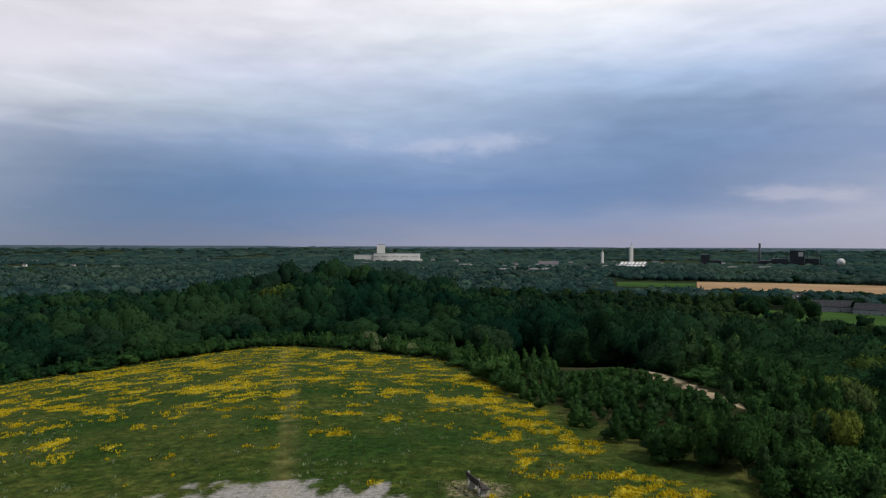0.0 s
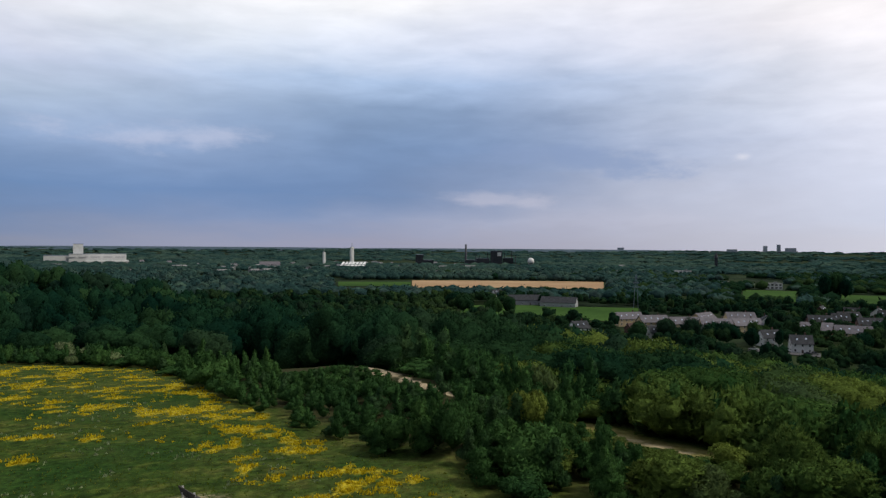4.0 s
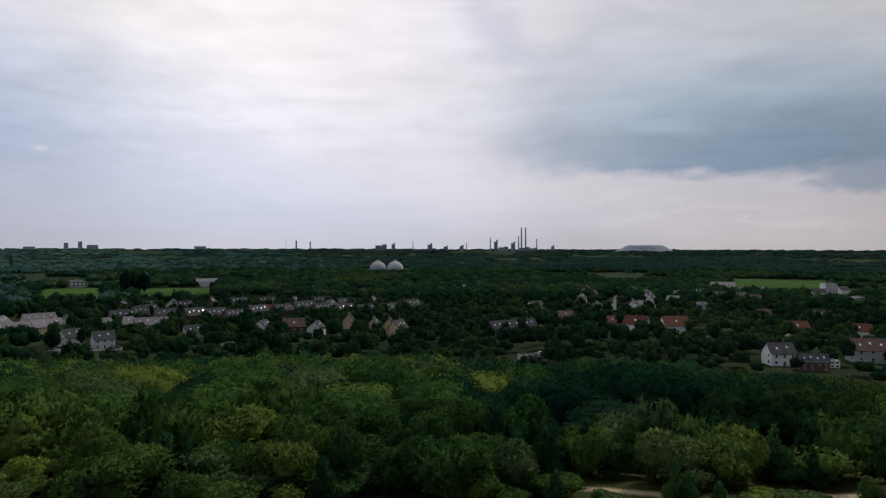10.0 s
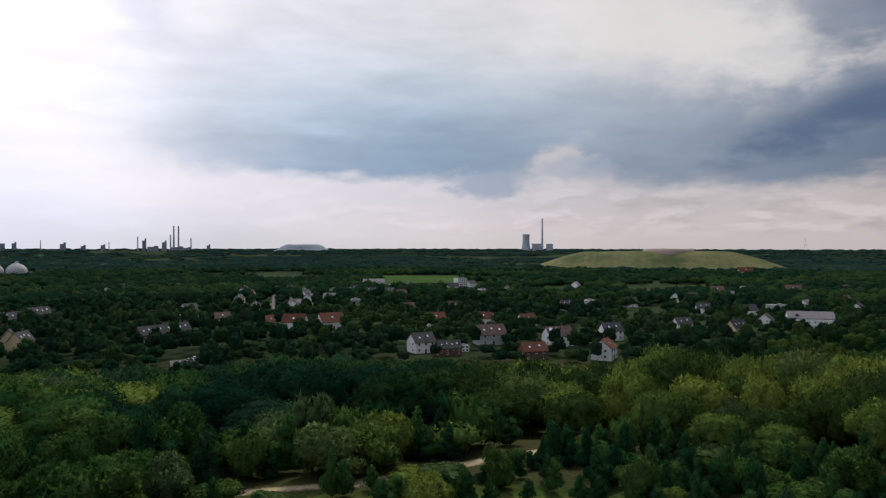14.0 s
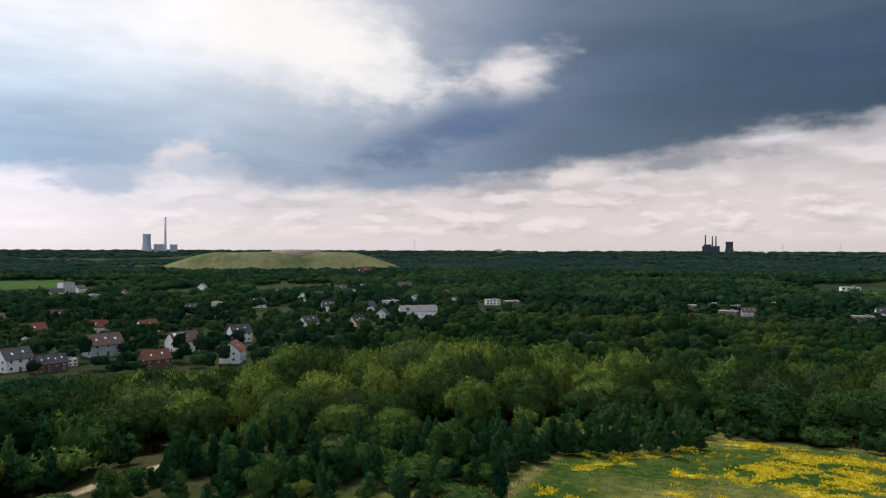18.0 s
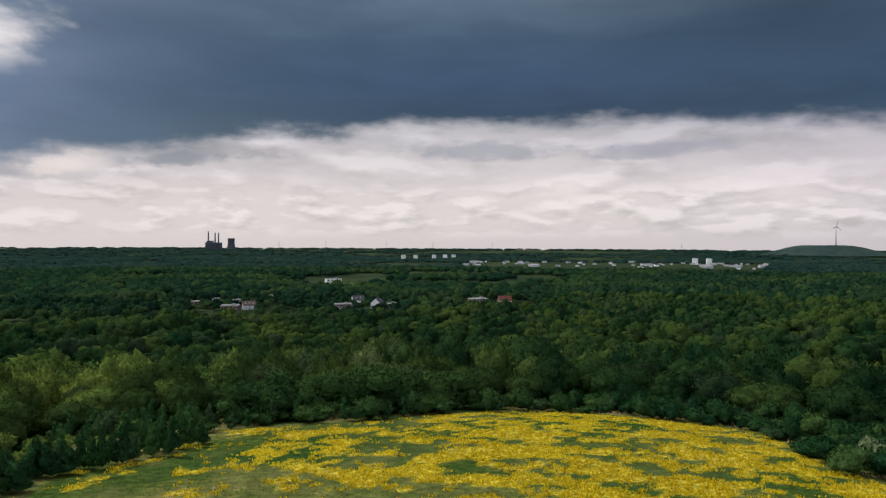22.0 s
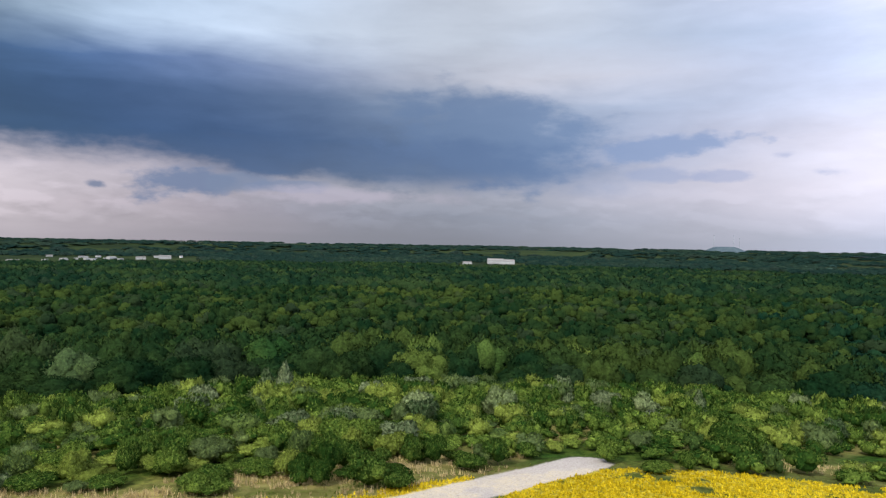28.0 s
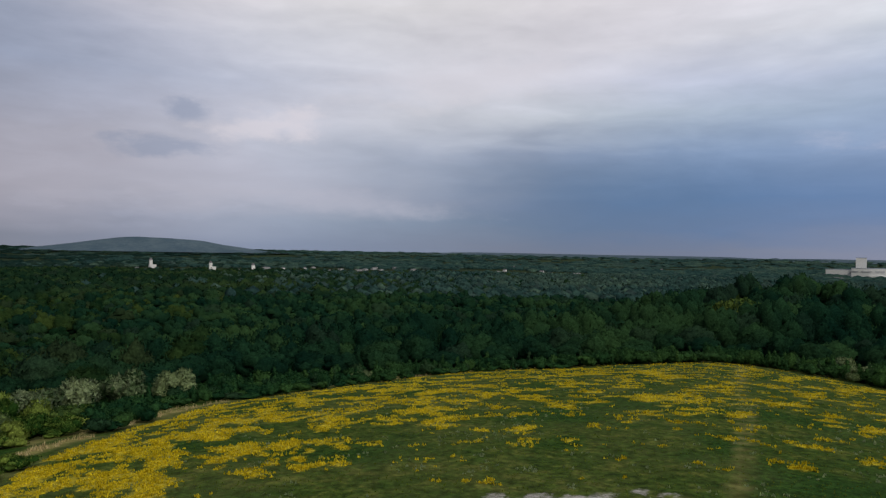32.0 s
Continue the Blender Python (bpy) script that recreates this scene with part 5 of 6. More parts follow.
mound("hill_tip", 120.1, 1950, 375, 210, 47, TIPGRASS, "broad grassy landfill hill with bare soil on top", 0.45, 0.05)
mound("hill_tip_top", 121.1, 1930, 82, 120, 54, TIPSOIL, "bare brown soil terrace on the landfill hill", 0.75, 0.02)
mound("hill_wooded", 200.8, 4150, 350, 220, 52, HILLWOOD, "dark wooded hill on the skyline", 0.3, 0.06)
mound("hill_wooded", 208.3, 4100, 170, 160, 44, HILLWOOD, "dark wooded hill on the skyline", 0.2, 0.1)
mound("hill_heath", 301.5, 4300, 800, 320, 76, HAZEHILL, "long haze tinted hill on the skyline", 0.1, 0.2)
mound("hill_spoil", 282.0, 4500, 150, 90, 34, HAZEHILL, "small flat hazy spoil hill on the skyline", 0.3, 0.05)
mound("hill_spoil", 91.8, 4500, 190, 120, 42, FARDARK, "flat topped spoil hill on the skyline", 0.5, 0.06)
mound("hill_haze", 336.0, 4620, 1300, 330, 16, HAZEHILL, "low haze tinted land rising to the skyline", 0.6, 0.1, follow=True)
mound("hill_haze", 2.0, 4620, 1400, 330, 14, HAZEHILL, "low haze tinted land rising to the skyline", 0.6, 0.1, follow=True)
mound("hill_haze", 28.0, 4620, 1400, 330, 13, HAZEHILL, "low haze tinted land rising to the skyline", 0.6, 0.1, follow=True)

field(20, 35.5, 975, 1185, STRAWFIELD, "ripe golden grain field on the plain", 15)
field(14, 19.9, 1010, 1130, GREENFIELD, "green crop strip beside the grain field")
field(24, 38.2, 560, 690, GREENFIELD, "green pasture in front of farm buildings")
field(24.6, 27.6, 540, 580, STRAWFIELD, "sandy bare patch by the pasture")
field(45.8, 49.4, 850, 1060, GREENFIELD, "bright green field between hedges")
field(52.2, 57.2, 870, 1020, GREENFIELD, "bright green field between hedges")
field(98.4, 106.5, 1100, 1380, GREENFIELD, "bright green sports field")
field(162, 165, 980, 1100, GREENFIELD, "lawn around a white house")
field(-58, -44, 1500, 1700, GREENFIELD, "green fields beyond the wood")


def paved(az0, az1, r0, r1, label):
    f = field(az0, az1, r0, r1, TARMAC, label)
    f.name, f["category"] = "pavement", "pavement"


paved(46.2, 51.0, 424, 436, "pale tarmac street in front of white houses")
paved(81.8, 84.2, 352, 374, "pale tarmac car park")
paved(89.4, 89.62, 620, 950, "pale street between rows of houses")


# ---------------------------------------------------------------- houses
def dark_window(x, y, z, along_x, wide, high, root):
    """Frame and glass in one mesh, for windows seen small."""
    sx, sy = (wide, 0.14) if along_x else (0.14, wide)
    dx, dy = (0, math.copysign(0.05, y)) if along_x else (math.copysign(0.05, x), 0)
    ob = part("window", merge(box(x, y, z, sx, sy, high), 
                              box(x + dx, y + dy, z, wide * 0.8 if along_x else 0.14, 0.14 if along_x else wide * 0.8, high * 0.8)), FRAME, root)
    ob.data.materials.append(PANE)
    ob.data.polygons.foreach_set("material_index", np.array([0] * 12 + [1] * 12, np.int32))


def house_kind(w, d, eaves, ridge, wall, roof, label, lights=2, storeys=2, gable_front=False, chimney=True, solar=False, cols=3, simple=False):
    """A gabled house: walls, two roof slopes, chimney, windows with panes, door, roof windows."""
    root = new("house")
    tagged(root, label, "house", "houses of the settlement")
    part("wall", gable_body(w, d, eaves, ridge - 0.15), wall, root)
    over, rise = 0.45, (ridge - eaves)
    run = d / 2
    n = np.array([0, rise, run]) / math.hypot(rise, run)
    for s in (-1, 1):
        low = (s * (run + over), eaves - over * rise / run)
        p = [(-w / 2 - over, low[0], low[1]), (w / 2 + over, low[0], low[1]), (w / 2 + over, 0, ridge), (-w / 2 - over, 0, ridge)]
        if s > 0:
            p = p[::-1]
        slope = part("roof", slab(np.array(p) + (0, 0, 0.22), (0, s * n[1] * 1.0, n[2]), 0.24), roof, root)
        for k in range(lights if s < 0 else 0):
            e = 0.45 + 0.1 * (k % 2)
            x = w * ((k + 0.7) / (lights + 0.4) - 0.5)
            cy, cz = s * run * (1 - e), eaves + rise * e + 0.3
            a = np.array([0.45, 0, 0])
            t = np.array([0, -s * run, rise]) / math.hypot(run, rise) * 0.6
            c = np.array([x, cy, cz])
            q = [c - a - t, c + a - t, c + a + t, c - a + t]
            if s > 0:
                q = q[::-1]
            part("skylight", slab(q, (0, s * n[1], n[2]), 0.08), SKYLIGHT, slope)
        if solar and s < 0:
            for k in range(6):
                x = -w * 0.42 + (k % 3) * w * 0.15
                e = 0.3 + 0.36 * (k // 3)
                c = np.array([x + 0.8, s * run * (1 - e), eaves + rise * e + 0.32])
                a = np.array([w * 0.068, 0, 0])
                t = np.array([0, -s * run, rise]) * 0.16
                part("solar_panel", slab([c - a - t, c + a - t, c + a + t, c - a + t], (0, s * n[1], n[2]), 0.06), SKYLIGHT if k % 2 else SOLAR, slope)
    if chimney:
        part("chimney", merge(box(w * 0.22, d * 0.1, ridge + 0.1, 0.7, 0.7, 2.2), box(w * 0.22, d * 0.1, ridge + 1.25, 0.85, 0.85, 0.15)), BRICK, root)
    sill = 1.0

    def window(x, y, z, along_x, wide=1.15, high=1.35):
        if not along_x or simple:
            dark_window(x, y, z, along_x, wide, high, root)
            return
        sx, sy = (wide, 0.14) if along_x else (0.14, wide)
        f = part("window", merge(box(x, y, z, sx, sy, high), box(x, y + (-0.06 if along_x else 0), z - high / 2 - 0.05, sx + 0.2, sy + 0.1, 0.08)), FRAME, root)
        off = 0.045
        dx, dy = (0, math.copysign(off, y)) if along_x else (math.copysign(off, x), 0)
        part("pane", box(x + dx, y + dy, z, sx - 0.24 if along_x else sx, sy if along_x else sy - 0.24, high - 0.24), PANE, f)

    for st in range(storeys):
        z = sill + 0.7 + st * 2.7
        if z > eaves - 0.4:
            break
        for c in range(cols):
            x = w * ((c + 0.5) / cols - 0.5)
            if st == 0 and c == cols // 2:
                part("door", box(x, -d / 2, 1.0, 1.0, 0.14, 2.1), BROWNROOF, root)
            else:
                window(x, -d / 2, z, True)
        for sgn in (-1, 1):
            if not simple:
                window(sgn * w / 2, -d * 0.2, z, False)
    if not simple:
        window(w / 2, 0, eaves + rise * 0.35, False, 1.0, 1.2)
    return root


def flat_kind(w, d, h, wall, label, cols=4, storeys=3, simple=False):
    root = new("block")
    tagged(root, label, "building", "flat roofed buildings")
    part("wall", box(0, 0, h / 2 - 0.25, w, d, h + 0.5), wall, root)
    part("roof", merge(box(0, 0, h + 0.12, w + 0.3, d + 0.3, 0.25), box(w * 0.2, 0, h + 0.7, w * 0.2, d * 0.3, 1.2)), FLATROOF, root)
    for s in range(storeys):
        for c in range(cols):
            x, z = w * ((c + 0.5) / cols - 0.5), (s + 0.55) * h / storeys
            if simple:
                dark_window(x, -d / 2, z, True, w / cols * 0.55, h / storeys * 0.5, root)
                continue
            f = part("window", box(x, -d / 2, z, w / cols * 0.62, 0.2, h / storeys * 0.58), FRAME, root)
            part("pane", box(x, -d / 2 - 0.06, z, w / cols * 0.55, 0.2, h / storeys * 0.5), PANE, f)
    return root


KINDS = {
    "white": house_kind(11, 9.5, 5.4, 9.6, WHITE, SLATE, "white rendered house with a dark pitched roof", 2),
    "solar": house_kind(13, 10, 5.4, 9.8, WHITE, BROWNROOF, "white house with solar panels on its brown roof", 1, solar=True),
    "cream": house_kind(12, 8.5, 5.6, 10.6, CREAM, SLATE, "cream rendered house with a steep dark roof", 3),
    "brick": house_kind(11, 9, 5.2, 9.2, BRICK, BROWNROOF, "red brick house with a brown roof", 1),
    "red": house_kind(13, 9.5, 4.4, 8.8, WHITE, REDROOF, "house with a bright red tiled roof", 1),
    "brown": house_kind(14, 10, 5.2, 9.6, GREYWALL, BROWNROOF, "grey rendered house with a brown tiled roof", 3),
    "redbrick": house_kind(13, 9.5, 5.0, 9.0, BRICK, REDROOF, "red brick house with a dull red tiled roof", 2),
    "redwhite": house_kind(11, 9.5, 5.6, 9.4, WHITE, REDROOF, "white gabled house with a dull red roof", 1),
    "dark": house_kind(16, 9.5, 5.2, 9.8, BRICK, SLATE, "dark brick terraced house with roof windows in a dark roof", 4, cols=4),
    "grey": house_kind(21, 10.5, 5.4, 9.8, CREAM, GREYROOF, "cream terrace with a grey brown tiled roof", 4, cols=5),
    "hall": house_kind(30, 16, 7.0, 11.5, WHITE, GREYROOF, "pale hall with a grey pitched roof", 0, chimney=False, cols=8),
    "barn": house_kind(34, 18, 4.5, 9.5, GREYWALL, SLATE, "dark roofed farm barn beside the pasture", 0, 1, chimney=False, cols=4),
    "flat": flat_kind(16, 11, 6.0, WHITE, "low white flat roofed house", 4, 2),
    "brickflat": flat_kind(15, 11, 5.5, BRICK, "low brick flat roofed house", 4, 2),
    "flats": flat_kind(19, 13, 15.5, WHITE, "white block of flats with rows of windows", 5, 5),
    "tower": flat_kind(26, 20, 34, WHITE, "tall pale block of flats", 4, 6, simple=True),
    "far_white": house_kind(12, 10, 5.4, 9.4, WHITE, GREYROOF, "small pale house of a far town", 0, 1, cols=2, chimney=False, simple=True),
    "far_dark": house_kind(14, 10, 5.2, 9.6, WHITE, SLATE, "small dark roofed house of a far town", 0, 1, cols=2, chimney=False, simple=True),
    "far_flat": flat_kind(18, 12, 6.5, GREYWALL, "small white flat roofed building of a far town", 3, 1, simple=True),
    "far_hall": house_kind(30, 16, 6.5, 10, GREYWALL, FLATROOF, "pale far hall with a low pitched roof", 0, 1, chimney=False, cols=4, simple=True),
}
USED = set()


def put(kind, az, r, turn=0.0, s=1.0):
    x, y = spot(az, r)
    m = pose(x, y, float(height(x, y)), 0, 0, -az + turn)
    if kind in USED:
        ob = copy_thing(KINDS[kind], m)
    else:
        USED.add(kind)
        ob = KINDS[kind]
        ob.matrix_basis = m
    ob.scale = (s, s, s)
    if r < 2800:
        HOMES.append((az, r))
    return ob


# the white houses and terraces by the street, then the cream gables, the dark terraces, the brick and red roofs
for row in [
    ("white", 49.7, 438, 12), ("white", 47.6, 455, 30), ("white", 47.4, 560, 95), ("white", 58.5, 428, 92, 0.8), ("white", 65.4, 458, 75),
    ("white", 56.0, 452, 15), ("white", 61.2, 470, 65), ("brick", 63.6, 462, 5, 1.2), ("cream", 68.0, 500, 88), ("cream", 70.0, 470, 84), ("cream", 71.3, 466, 88),
    ("cream", 72.0, 452, 60), ("cream", 52.2, 600, 20), ("red", 62.0, 610, 0), ("white", 66.5, 640, 60), ("white", 54.5, 680, 80),
]:
    put(*row)
for row in [
    ("grey", 37.4, 540, 32), ("grey", 39.3, 525, 28), ("grey", 41.6, 520, 24), ("grey", 43.9, 518, 20), ("grey", 46.0, 528, 34), ("grey", 43.0, 560, 60), ("grey", 45.6, 575, 20), ("brick", 37.9, 478, 35, 0.9),
    ("grey", 50.6, 520, 12), ("grey", 53.0, 512, 8), ("white", 43.0, 480, 40, 0.9),
    ("white", 39.4, 455, 40), ("barn", 29.2, 715, 12), ("barn", 32.0, 690, -10), ("white", 27.0, 790, 30), ("white", 14.8, 800, 85, 0.9),
    ("white", 33.6, 470, 30), ("flat", 44.6, 1090, 0, 1.4), ("flat", 47.8, 1110, 20, 1.4), ("flat", 41.5, 1500, 0, 2), ("hall", 57.0, 1060, 10),
]:
    put(*row)
for row in [
    ("white", 101.4, 382, 28, 1.12), ("dark", 103.6, 372, 20, 0.8), ("brown", 107.0, 416, 24, 1.2), ("solar", 112.5, 415, 28, 1.15), ("white", 116.7, 447, 24, 1.1),
    ("redbrick", 110.5, 364, 24), ("redwhite", 116.2, 370, 75, 1.1), ("red", 94.0, 496, 26, 1.3), ("red", 91.2, 500, -18, 1.2), ("flat", 104.6, 388, 12, 0.55),
    ("red", 89.2, 515, 30), ("red", 102.5, 512, 24, 1.1), ("red", 106.6, 526, -20), ("red", 110.0, 520, 35), ("flat", 84.2, 556, 10, 0.9), ("dark", 82.2, 468, 25),
]:
    put(*row)
for row in [
    ("dark", 80.4, 455, 30), ("brick", 85.6, 545, 15), ("flats", 104.6, 1000, 35, 0.85), ("hall", 130.9, 571, 12), ("white", 128.0, 562, 80), ("cream", 126.0, 497, 50), ("white", 122.1, 509, 30), ("white", 122.8, 785, 15), ("dark", 97.2, 830, 10), ("white", 98.8, 825, 20), ("red", 126.6, 1500, 10, 2),
    ("white", 121.6, 770, 85), ("brick", 124.6, 880, 10, 1.3), ("brick", 129.8, 905, 8, 1.5), ("hall", 97.5, 1010, 10), ("white", 96.0, 880, 20),
    ("white", 113.2, 640, 12), ("white", 118.2, 700, 30), ("cream", 108.4, 860, 80), ("white", 133.9, 680, 80, 1.2), ("white", 123.6, 640, 10),
]:
    put(*row)
for row in [
    ("brickflat", 153.0, 690, 20), ("flat", 154.4, 720, 10), ("brickflat", 155.6, 700, 30), ("brown", 156.6, 660, 10, 0.8), ("brickflat", 155.2, 640, -10), ("brickflat", 158.8, 760, 20),
    ("brown", 160.3, 740, 5, 0.8), ("brickflat", 164.0, 640, 10), ("white", 166.8, 650, 70), ("white", 165.2, 690, 15), ("brickflat", 167.8, 640, 10),
    ("flat", 137.0, 720, 10, 0.9), ("brickflat", 138.6, 700, 15), ("brickflat", 175.0, 690, 10, 1.2), ("red", 177.2, 700, 5), ("flat", 163.2, 1060, 10, 1.4),
]:
    put(*row)
for i, az in enumerate(np.arange(50.5, 73, 1.7)):                     # dark terraces behind
    put("dark", float(az + rng.random() * 0.5), 560 + 70 * rng.random(), 15 + 25 * rng.random(), 0.95 + 0.2 * rng.random())
for i, az in enumerate(np.arange(51, 72, 2.1)):
    put("dark", float(az), 655 + 40 * rng.random(), 10 + 70 * (i % 3 == 0), 1.0)
for i in range(9):                                                     # along the far street
    put(("white", "dark", "brick")[i % 3], 86.6 + rng.random() * 1.6, 640 + i * 34, 75 + 20 * rng.random())
    put(("white", "dark", "white")[i % 3], 90.6 + rng.random() * 1.8, 640 + i * 34, 75 + 20 * rng.random())
for i in range(26):                                                    # strewn among the trees
    put(("far_white", "far_dark", "brick", "far_flat")[i % 4], 76 + 58 * rng.random(), 600 + 500 * rng.random(), 90 * rng.random())
for i in range(70):                                                    # small pale towns near the skyline
    put(("far_flat", "far_white", "far_dark", "far_hall")[i % 4], 173 + 24 * rng.random(), 2000 + 700 * rng.random(), 80 * rng.random() - 40, 0.5 + 0.4 * rng.random())
for i in range(32):
    put(("far_flat", "far_white", "far_hall")[i % 3], 221 + 19 * rng.random(), 1800 + 500 * rng.random(), 60 * rng.random(), 0.45 + 0.3 * rng.random())
for i in range(34):
    put(("far_flat", "far_white", "far_hall")[i % 3], 298 + 24 * rng.random(), 1650 + 800 * rng.random(), 60 * rng.random(), 0.5 + 0.3 * rng.random())
for i in range(40):
    put(("far_flat", "far_hall", "far_white", "far_dark")[i % 4], -2 + 36 * rng.random(), 1400 + 1100 * rng.random(), 60 * rng.random(), 0.6 + 0.5 * rng.random())
for i in range(96):
    put(("far_white", "far_dark", "far_white", "far_hall")[i % 4], -32 + 72 * rng.random(), 1250 + 1450 * rng.random(), 80 * rng.random() - 40, 0.5 + 0.35 * rng.random())
for az in np.arange(21.5, 37.5, 0.62):                                  # the row of trees before the grain field
    plant("round_tree", TREES[int(az * 10) % 5], *spot(float(az), 880 + 40 * rng.random()), 11 + 5 * rng.random(), 5 + 3.5 * rng.random(),
          "round dark tree standing by the fields", "tree", "trees along the grain field")
for az, r in ((168.9, 2900), (169.9, 2950), (171.4, 3000), (172.3, 3050), (173.0, 3100), (192.0, 2500), (193.0, 2500)):
    put("tower", az, r, 10, 0.62)
for az, r, s in ((264.3, 2000, 1.5), (265.3, 2000, 1.3), (262.0, 1900, 0.8), (238.3, 2050, 1.0), (236.6, 1990, 0.8)):
    put("far_hall", az, r, 4, s)


wood()


# ---------------------------------------------------------------- industry and landmarks
def chimney_stack(az, r, h, r0, r1, mat, label, bands=True):
    root = thing("chimney", az, r, 0, label, "chimney")
    part("shaft", lathe([(r0, -2), (r0, 0), (r1, h)], 14), mat, root, flat=False)
    part("rim", lathe([(r1 * 1.12, h - 3), (r1 * 1.15, h - 2), (r1 * 1.15, h + 0.5)], 14), FARDARK, root, flat=False)
    return root


def cooling_tower(az, r, h, r0, mat, label):
    root = thing("cooling_tower", az, r, 0, label, "cooling tower")
    prof = [(r0 * (0.68 + 0.32 * ((0.72 - s) / 0.72) ** 2 if s < 0.72 else 0.68 + 0.35 * (s - 0.72) ** 1.0 * 0.6), h * s) for s in np.linspace(0.06, 1, 12)]
    part("shell", lathe(prof, 24), mat, root, flat=False)
    for i in range(10):
        a = i * 0.628
        part("leg", box(r0 * math.cos(a), r0 * math.sin(a), h * 0.025, 2.2, 2.2, h * 0.09), mat, root)
    return root


def blocks(name, az, r, label, sizes, mat, category="building"):
    """A stepped industrial building; sizes: x, width, depth, height of each block."""
    root = thing(name, az, r, 0, label, category)
    for i, (x, w, d, h) in enumerate(sizes):
        b = part("block", box(x, 0, h / 2 - 1, w, d, h + 2), mat, root)
        part("roof", box(x, 0, h + 0.4, w + 1, d + 1, 0.8), FARDARK, b)
    return root


# white factory with its tower
f = blocks("factory", -4.6, 2450, "long white factory hall with a tall white tower", [(-75, 75, 60, 22), (35, 160, 70, 27), (-20, 28, 28, 58), (-100, 24, 30, 12)], WHITE)
for k in range(5):
    part("band", box(-40 + k * 34, -36, 18, 26, 1.2, 2.5), GREYWALL, f)
part("annex", box(60, -60, 4, 120, 40, 9), WHITE, f)
# white tower pair and the sawtooth hall
for az, r, h, w in ((12.86, 2000, 42, 8), (15.09, 1950, 58, 11)):
    t = thing("tower", az, r, 42, "slim white industrial tower with a mast on top", "tower")
    part("leg", box(-w * 0.3, 0, h * 0.45, w * 0.3, w * 0.5, h * 0.9), WHITE, t)
    part("leg", box(w * 0.3, 0, h * 0.45, w * 0.3, w * 0.5, h * 0.9), WHITE, t)
    part("core", box(0, 0, h * 0.42, w * 0.5, w * 0.7, h * 0.84), WHITE, t)
    part("cap", box(0, 0, h * 0.92, w * 0.8, w * 0.6, h * 0.06), WHITE, t)
    part("mast", box(0, 0, h * 1.04, 1.1, 1.1, h * 0.2), GREYWALL, t)
s = thing("sawtooth_hall", 15.0, 1890, 0, "low hall with a slanted white striped roof", "hall")
for k in range(7):
    x = -30 + k * 9.5
    part("roof_bay", slab([(x, -20, 3), (x + 6.5, -20, 3), (x + 15, 20, 15), (x + 8.5, 20, 15)], (0, -0.3, 0.95), 1.2), WHITE, s)
part("wall", box(2, 8, 4, 78, 24, 10), GREYWALL, s)
put("hall", 8.6, 1750, 0, 1.6)
# coking works: dark chimney, quenching block, racks
chimney_stack(24.4, 2450, 66, 4.2, 3.2, DARKSTEEL, "dark factory chimney with a thicker top")
c = blocks("coking_works", 26.9, 2400, "dark coking works block with a pale hatch", [(0, 40, 40, 44), (-46, 44, 30, 18), (40, 36, 26, 20), (-85, 40, 26, 12)], DARKSTEEL)
part("hatch", box(10, -21, 33, 13, 1.5, 13), WHITE, c)
for k, (x, h) in enumerate(((-70, 34), (-58, 28), (-30, 40), (28, 38), (52, 44), (64, 30), (-18, 30))):
    part("pipe", lathe([(1.4, 0), (1.1, h)], 8), DARKSTEEL, c)
    c.children[-1].location = (x, -8, 0)
blocks("works_hall", 20.6, 2350, "dark works building with a conveyor", [(0, 26, 24, 30), (30, 34, 22, 12)], DARKSTEEL)
b = thing("radar_ball", 29.7, 2250, 0, "white ball shaped tank on the plain", "tank")
part("ball", (ICO[2][0] * 11 + (0, 0, 13), ICO[2][1]), WHITE, b, flat=False)
part("base", lathe([(6, 0), (5, 8)], 12), GREYWALL, b)
# steelworks on the skyline
for az, h, r0 in ((82.08, 150, 5.5), (82.42, 150, 5.5), (79.55, 84, 4), (83.32, 78, 4), (81.85, 96, 4.5), (73.2, 60, 3), (77.6, 52, 3)):
    chimney_stack(az, 4450, h, r0, r0 * 0.7, FARDARK, "tall slim smokestack on the skyline")
for az, w, h in ((80.0, 22, 62), (81.4, 26, 52), (80.6, 60, 26), (82.3, 70, 24), (83.0, 50, 20), (84.6, 20, 34), (70.6, 70, 36), (71.6, 22, 44), (74.6, 30, 42),
                 (75.9, 26, 30), (77.2, 24, 34)):
    blocks("steelworks", az, 4400, "blue grey industrial buildings on the skyline", [(0, w, 30, h), (w * 0.3, w * 0.4, 24, h * 1.2)], FARDARK)
for az, w, h in ((36.8, 40, 26), (45.0, 60, 20), (47.3, 24, 42), (48.2, 22, 50), (49.0, 60, 30), (63.8, 10, 62), (64.9, 8, 56), (56.5, 70, 24), (137.5, 40, 18), (92, 16, 20)):
    blocks("far_block", az, 4600, "pale blue grey buildings on the skyline", [(0, w, 24, h)], FARGREY)
# egg shaped digesters
for az in (70.35, 71.75):
    d = thing("digester", az, 1750, 0, "pale grey egg shaped digester tank", "tank", z=float(height(*spot(az, 1750))) - 7)
    part("shell", lathe([(15, -2), (20, 4), (21, 9), (19, 17), (13, 24), (6, 28), (3, 29)], 28), GREYWALL, d, flat=False)
    part("cap", lathe([(4, 28), (4, 31), (1, 32)], 12), GREYWALL, d)
    part("gantry", box(0, 0, 31.5, 30, 2, 1.4), DARKSTEEL, d)
